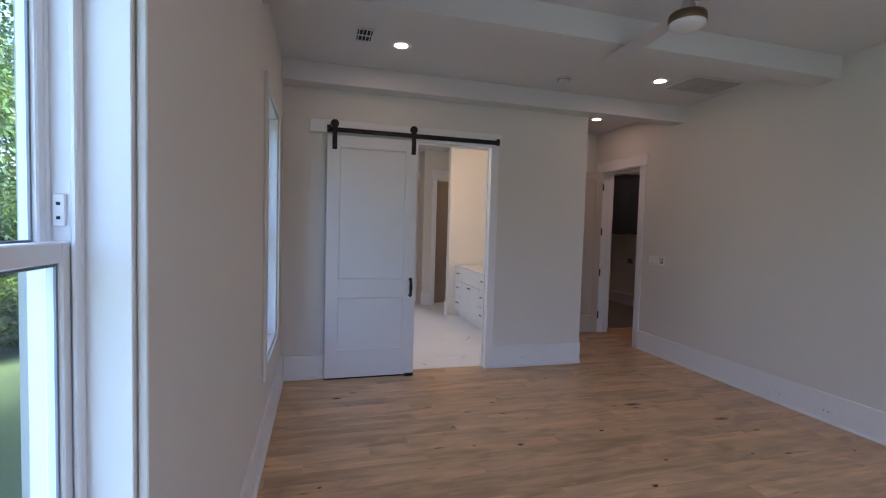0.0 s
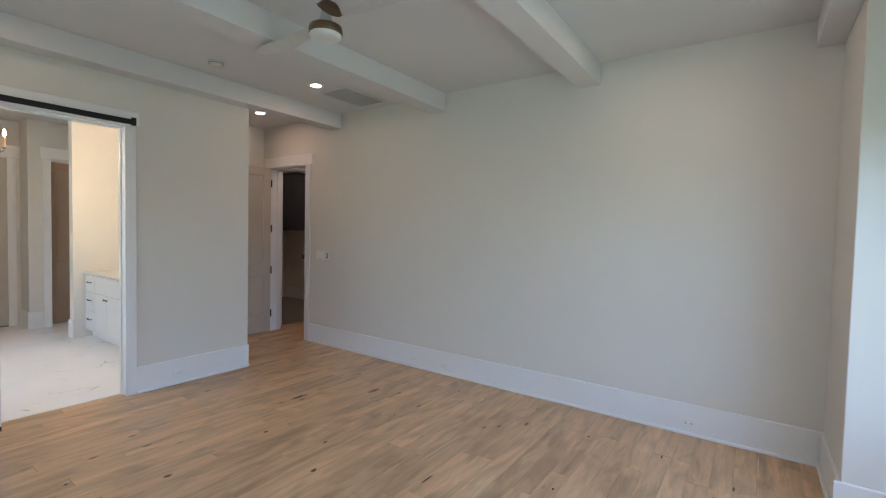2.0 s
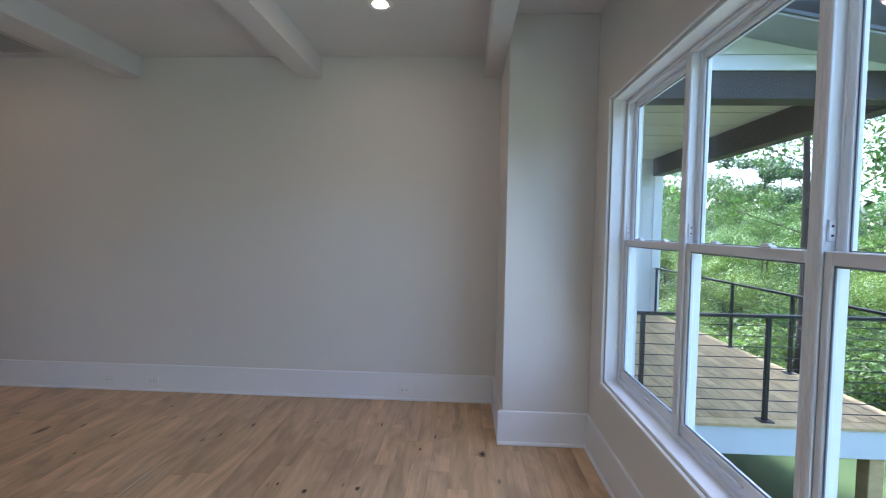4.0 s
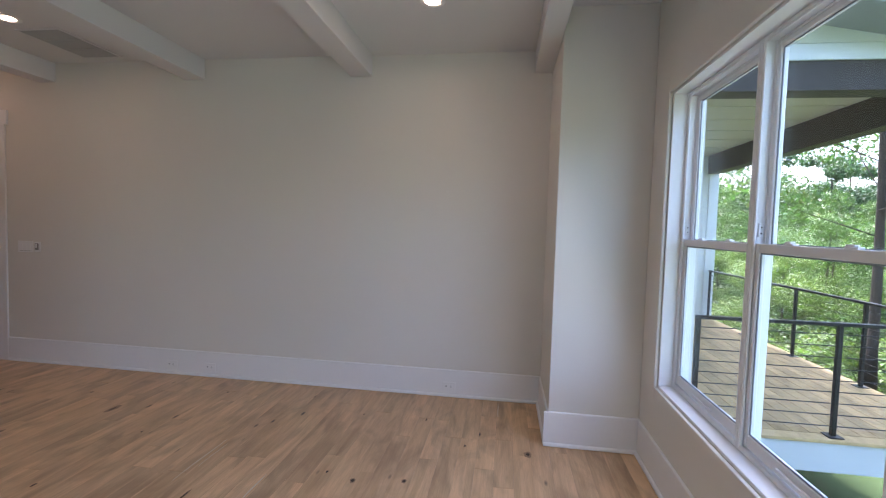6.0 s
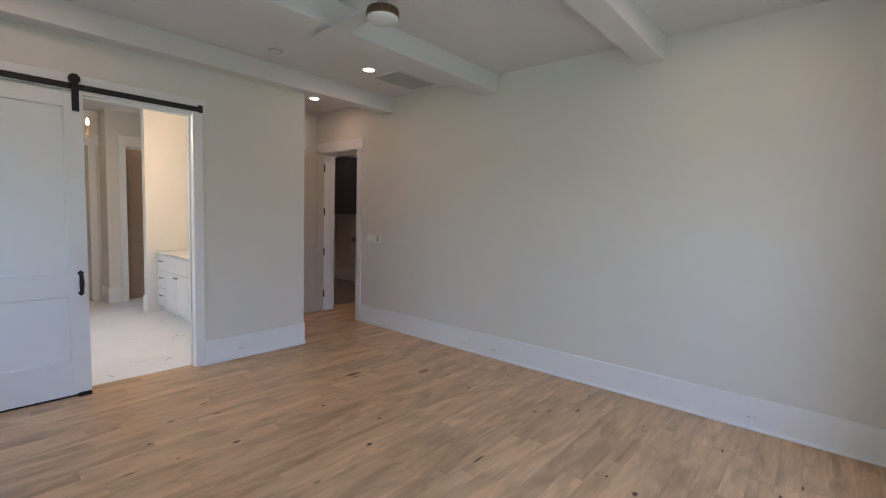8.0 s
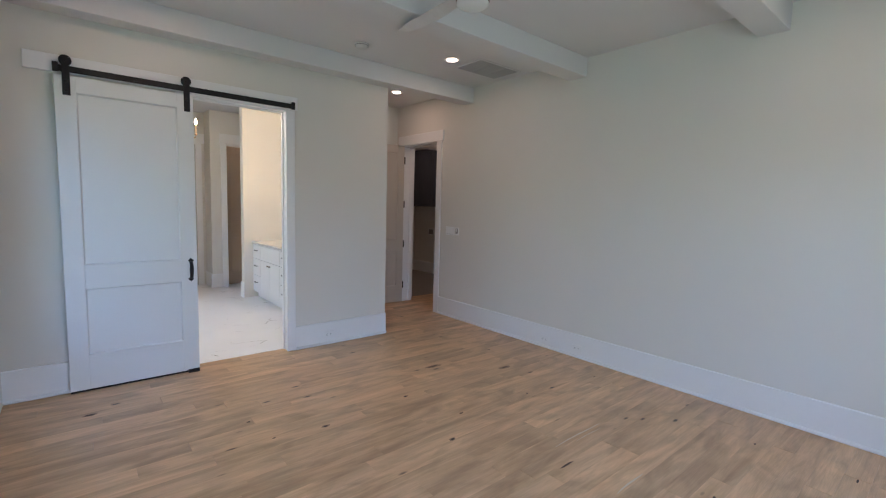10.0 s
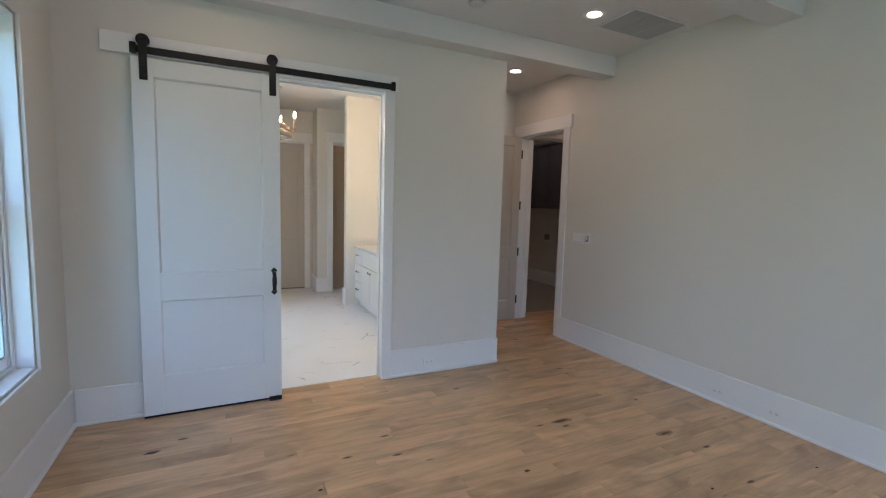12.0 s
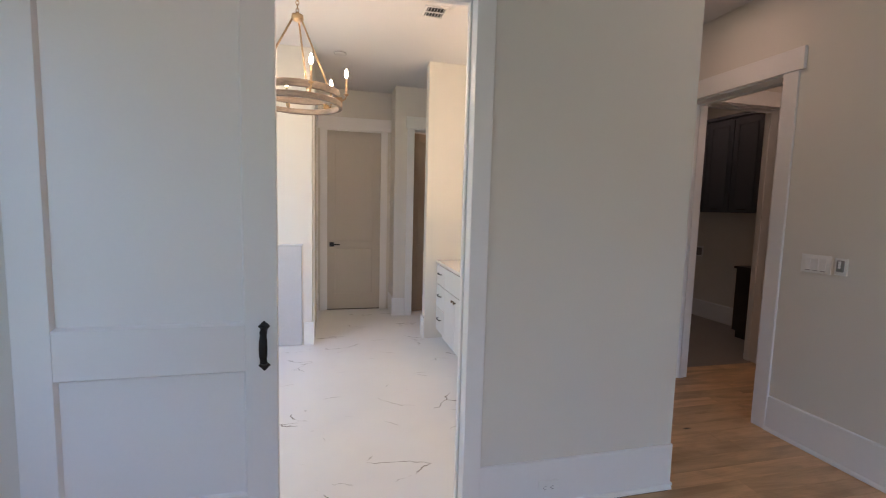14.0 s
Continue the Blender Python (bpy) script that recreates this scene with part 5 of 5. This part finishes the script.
def tree(name, label, height, spread, clear, leaves, size, mat, rng, trunk_r=0.16, limb=1.0):
    t = thing(name, label, "tree")
    bm = bmesh.new()
    pts, rad = [], []
    lean = rng.normal(size=2) * 0.25
    for i in range(9):
        s = i / 8
        pts.append((lean[0] * s + 0.08 * math.sin(5 * s), lean[1] * s + 0.08 * math.cos(4 * s), s * height * 0.93))
        rad.append(trunk_r * (1 - 0.86 * s) + (0.06 if i == 0 else 0))
    tube(bm, pts, rad, 9)
    blobs = []
    nl = 17
    for i in range(nl):
        s = clear + (1 - clear) * (i + 0.3) / nl
        az = i * 2.4 + rng.random()
        z = s * height * 0.93
        reach = spread * (0.45 + 0.75 * math.sin(math.pi * min(0.97, 0.18 + 0.78 * (s - clear) / (1 - clear)))) * (0.7 + 0.6 * rng.random())
        base = Vector((lean[0] * s, lean[1] * s, z))
        tip = base + Vector((math.cos(az) * reach, math.sin(az) * reach, reach * (0.25 + 0.35 * rng.random())))
        mid = base.lerp(tip, 0.5) + Vector((0, 0, -0.06 * reach))
        tube(bm, [base, mid, tip], [trunk_r * 0.34 * limb * (1.1 - s), trunk_r * 0.2 * limb * (1.1 - s) + 0.006, 0.008], 6)
        blobs.append((tuple(tip), reach * 0.36 + 0.15))
        blobs.append((tuple(base.lerp(tip, 0.62) + Vector((0, 0, 0.1))), reach * 0.30 + 0.12))
        side = Vector((-math.sin(az), math.cos(az), 0.2)) * reach * (rng.random() - 0.5)
        blobs.append((tuple(base.lerp(tip, 0.8) + side), reach * 0.26 + 0.1))
    blobs.append(((lean[0], lean[1], height * 0.95), spread * 0.3))
    smooth(part("trunk", bm, BARK, t))
    me = leaf_cloud(blobs, leaves, size, rng)
    me.materials.append(mat)
    crown = new("crown", me)
    crown.parent = t
    return t


def bush(name, label, w, h, leaves, size, mat, rng):
    t = thing(name, label, "shrub")
    bm = bmesh.new()
    blobs = []
    for i in range(9):
        az = i * 2.4
        tip = Vector((math.cos(az) * w * 0.4 * rng.random() * 1.6, math.sin(az) * w * 0.4 * rng.random() * 1.6, h * (0.4 + 0.5 * rng.random())))
        tube(bm, [(0.05 * math.cos(az), 0.05 * math.sin(az), -0.2), tip * 0.5, tip], [0.03, 0.02, 0.008], 5)
        blobs.append((tuple(tip), w * (0.2 + 0.16 * rng.random())))
        blobs.append((tuple(tip * 0.55), w * 0.26))
    part("stems", bm, BARK, t)
    me = leaf_cloud(blobs, leaves, size, rng)
    me.materials.append(mat)
    crown = new("foliage", me)
    crown.parent = t
    return t


broad = [tree("broadleaf_tree", "tall broadleaf tree with a full green crown", 11, 3.0, 0.16, 28000, 0.065, LEAF_A, rng),
         tree("broadleaf_tree", "slender broadleaf tree with yellow-green leaves", 9, 2.4, 0.10, 25000, 0.060, LEAF_C, rng, 0.11),
         tree("broadleaf_tree", "dense dark green woodland tree", 13, 3.2, 0.12, 19000, 0.095, LEAF_B, rng, 0.2)]
pine = tree("pine_tree", "tall thin-trunked tree with a high open crown", 15, 2.9, 0.27, 30000, 0.055, LEAF_A, rng, 0.13, 0.5)
shrubs = [bush("shrub", "leafy green shrub at the wood's edge", 2.2, 1.9, 13000, 0.052, LEAF_C, rng),
          bush("shrub", "dark green understorey shrub", 2.6, 2.3, 13000, 0.054, LEAF_A, rng)]


def plant(proto, spots, rng, first=True):
    for i, (x, y, sc) in enumerate(spots):
        m = pose(x, y, ground_z(x, y) - 0.1, 0, 0, rng.random() * 360)
        if i == 0:
            proto.matrix_basis = m
            proto.scale = (sc, sc, sc)
            ob = proto
        else:
            ob = copy_thing(proto, m)
            ob.scale = (sc, sc, sc)
        ob["group"] = "woodland trees" if "tree" in proto.name else "woodland shrubs"


plant(broad[0], [(19.5, -12.5, 0.59), (25, -11, 0.67), (29, -19, 0.85), (15, -19, 0.73), (-9, 9.5, 0.9), (-12, 3.0, 0.95), (36, -14, 0.98), (-8, 16, 0.9), (23, -15, 0.67)], rng)
plant(broad[1], [(17, -9.6, 0.51), (13.5, -13.5, 0.61), (26, -15, 0.76), (21, -21, 0.85), (-7.5, 6.2, 0.8), (-9.5, 13, 0.9), (-11, -2, 0.9), (21, -10.4, 0.61), (17.5, -15.5, 0.67)], rng)
plant(broad[2], [(34, -22, 0.98), (26, -27, 0.98), (18, -28, 0.98), (40, -20, 1.10), (-14, 7.5, 1.0), (-13, 13, 1.0), (-15, 19, 1.0), (10, -30, 0.98), (44, -30, 1.10), (-16, 0, 1.0), (34, -10, 0.92), (46, -12, 1.10), (-6.6, 20, 0.9), (-7.6, 26, 1.0), (-4.6, 27, 1.0), (-9.5, 30, 1.1)], rng)
plant(pine, [(12.2, -8.9, 1.0), (-6.8, 10.6, 0.9)], rng)
plant(shrubs[0], [(12.5, -7.6, 0.9), (15, -9.0, 1.0), (17, -8.0, 1.0), (10, -9.5, 1.0), (13, -11, 1.1), (-6.2, 5.0, 0.9), (-6.6, 8.3, 1.0), (-6.0, 12, 1.0), (20, -9.0, 1.2), (15, -7.0, 0.9), (-5.0, 17.5, 1.2), (-3.6, 20, 1.2)], rng)
plant(shrubs[1], [(14, -12.5, 1.1), (11, -12, 1.1), (18, -11.5, 1.3), (9.5, -14, 1.2), (-7.4, 3.2, 1.0), (-7.0, 6.8, 1.1), (-7.5, 10, 1.1), (23, -10, 1.3), (-7, 14.5, 1.1), (16.5, -10.5, 1.2)], rng)

# distant woods: a band of leafy hills
far = []
for i in range(70):
    a = 2 * math.pi * i / 70
    R = 62 + 14 * rng.random()
    far.append(((R * math.cos(a), R * math.sin(a), 1.0 + 3 * rng.random()), 6.0 + 2.5 * rng.random()))
me = leaf_cloud(far, 42000, 0.75, rng)
me.materials.append(LEAF_B)
tagged(new("far_woods", me), "distant band of green woods", "woods", kind="stuff")

# ---- oak floor boards ----
PW = 0.1225
board_cache = {}


def floor_board(L):
    key = round(L, 2)
    if key not in board_cache:
        bm = bmesh.new()
        x, y, e = key / 2 - 0.0002, PW / 2 - 0.0002, 0.0008
        top = [bm.verts.new(p) for p in ((-x + e, -y + e, 0), (x - e, -y + e, 0), (x - e, y - e, 0), (-x + e, y - e, 0))]
        rim = [bm.verts.new(p) for p in ((-x, -y, -e), (x, -y, -e), (x, y, -e), (-x, y, -e))]
        low = [bm.verts.new(p) for p in ((-x, -y, -0.018), (x, -y, -0.018), (x, y, -0.018), (-x, y, -0.018))]
        bm.faces.new(top)
        for a, b in ((top, rim), (rim, low)):
            for i in range(4):
                j = (i + 1) % 4
                bm.faces.new((a[i], a[j], b[j], b[i]))
        bmesh.ops.recalc_face_normals(bm, faces=bm.faces)
        me = bpy.data.meshes.new("floor_board")
        bm.to_mesh(me)
        bm.free()
        me.materials.append(OAK)
        board_cache[key] = me
    return board_cache[key]


floor = thing("floor", "natural oak plank floor with knots, satin finish", "floor", kind="structure")
prng = random.Random(11)
y = YS
row = 0
while y < 6.23:
    yc = y + PW / 2
    if yc < YN:
        x0, x1 = XW, XE
        if yc > YN - PW:
            x1 = XE
    elif 5.17 < yc < 6.04:
        x0, x1 = XH, 5.60
    else:
        x0, x1 = XH, XE
    if yc + PW / 2 > YN and yc < YN:
        x1 = XE
    x = x0 - prng.random() * 0.9
    while x < x1:
        L = prng.choice((0.6, 0.8, 1.0, 1.2, 1.4, 1.6, 1.8))
        a, b = max(x, x0), min(x + L, x1)
        if x1 - (x + L) < 0.25:
            b = x1
            L = x1 - x + 0.01
        if b - a > 0.03:
            ob = new("board", floor_board(b - a))
            ob.parent = floor
            ob.matrix_basis = pose((a + b) / 2, yc, 0, 0, 0, 180 if prng.random() < 0.5 else 0)
        x += L
    y += PW
    row += 1
setting("floor_lobby", boxes((XE + 0.19, 5.60, 4.82, 5.17, -0.02, -0.001), (XE + 0.19, 5.60, 6.04, 6.235, -0.02, -0.001)), OAK, "oak floor of the lobby", "floor")
# last course, cut to meet the bathroom tile in the doorway
part("board", boxes((0.94, 1.40, YS + 46 * PW + 0.0005, YN + 0.0995, -0.018, 0.0), bevel=0.0008), OAK, floor)
part("board", boxes((1.401, 1.90, YS + 46 * PW + 0.0005, YN + 0.0995, -0.018, 0.0), bevel=0.0008), OAK, floor)

SMEAR = material("plaster_dust", (0.70, 0.60, 0.47), 0.9, vary=0.15, fine=120, bump=0.0)


def dust_smear(x, y, length, width, rz):
    """A thin tapered streak of plaster dust left on the boards."""
    bm = bmesh.new()
    n = 10
    top, low = [], []
    for i in range(n + 1):
        s = i / n
        w = width * (0.25 + math.sin(math.pi * s)) * 0.5
        for sg in (-1, 1):
            top.append(bm.verts.new((s * length, sg * w + 0.004 * math.sin(5 * s), 0.0012)))
            low.append(bm.verts.new((s * length, sg * w + 0.004 * math.sin(5 * s), 0.0002)))
    for i in range(n):
        a = 2 * i
        bm.faces.new((top[a], top[a + 1], top[a + 3], top[a + 2]))
        bm.faces.new((low[a], low[a + 1], low[a + 3], low[a + 2]))
        bm.faces.new((top[a], top[a + 2], low[a + 2], low[a]))
        bm.faces.new((top[a + 1], top[a + 3], low[a + 3], low[a + 1]))
    ob = link_mesh("dust_smear", bm, SMEAR)
    ob.matrix_basis = pose(x, y, 0, 0, 0, rz)
    tagged(ob, "pale plaster dust smear on the oak floor", "dust mark", group="dust marks on the floor")


for x, y, length, width, rz in ((2.55, 1.832, 0.52, 0.006, 0.5), (2.72, 1.79, 0.30, 0.003, 1), (2.42, 1.335, 0.30, 0.008, 1.5), (3.82, -0.04, 0.28, 0.006, 2)):
    dust_smear(x, y, length, width, rz)

KNOT = material("dark_knot", (0.040, 0.024, 0.014), 0.6, vary=0.3, scale=40, fine=200, bump=0.05)
KNOT_HALO = material("knot_halo", (0.30, 0.185, 0.105), 0.45, vary=0.25, scale=30, fine=150, bump=0.02)


def knot(x, y, length, width, halo=0.0):
    """A small dark oval in a board's face, uneven round its rim, with a browner ring where it is large."""
    krng = random.Random(int(x * 1000) + int(y * 77))

    def oval(a, b, z):
        bm = bmesh.new()
        ring = []
        for i in range(14):
            t = 2 * math.pi * i / 14
            k = 0.8 + 0.4 * krng.random()
            ring.append((a * k * math.cos(t), b * k * math.sin(t)))
        top = [bm.verts.new((u, v, z)) for u, v in ring]
        low = [bm.verts.new((u, v, 0.0001)) for u, v in ring]
        bm.faces.new(top)
        for i in range(14):
            j = (i + 1) % 14
            bm.faces.new((top[i], low[i], low[j], top[j]))
        bm.transform(pose(x, y, 0))
        return bm

    if halo:
        part("knot", oval(length / 2 + halo * 1.6, width / 2 + halo, 0.0004), KNOT_HALO, floor, "brown ring round a knot")
    part("knot", oval(length / 2, width / 2, 0.0008), KNOT, floor, "dark wood knot")


for x, y, length, width, halo in ((2.816, 0.992, 0.024, 0.014, 0), (2.755, 0.807, 0.030, 0.020, 0.006), (2.807, 0.505, 0.030, 0.020, 0.005), (3.275, -0.248, 0.040, 0.024, 0.014),
                                  (3.665, 1.035, 0.022, 0.012, 0), (3.668, 0.523, 0.050, 0.010, 0), (3.309, 0.185, 0.022, 0.012, 0.004), (2.431, 1.668, 0.110, 0.010, 0.004),
                                  (2.802, 3.436, 0.120, 0.016, 0.02), (2.203, 3.037, 0.030, 0.016, 0.004), (1.079, 3.338, 0.026, 0.016, 0), (1.482, 2.966, 0.030, 0.016, 0.008),
                                  (1.147, 3.021, 0.024, 0.012, 0), (0.230, 4.093, 0.060, 0.020, 0.01), (3.054, 2.486, 0.022, 0.014, 0), (2.371, 2.551, 0.036, 0.014, 0),
                                  (3.857, 2.355, 0.024, 0.012, 0), (3.349, 3.012, 0.080, 0.012, 0.02), (0.085, 2.736, 0.026, 0.014, 0), (2.071, 2.308, 0.030, 0.020, 0.006)):
    knot(x, y, length, width, halo)
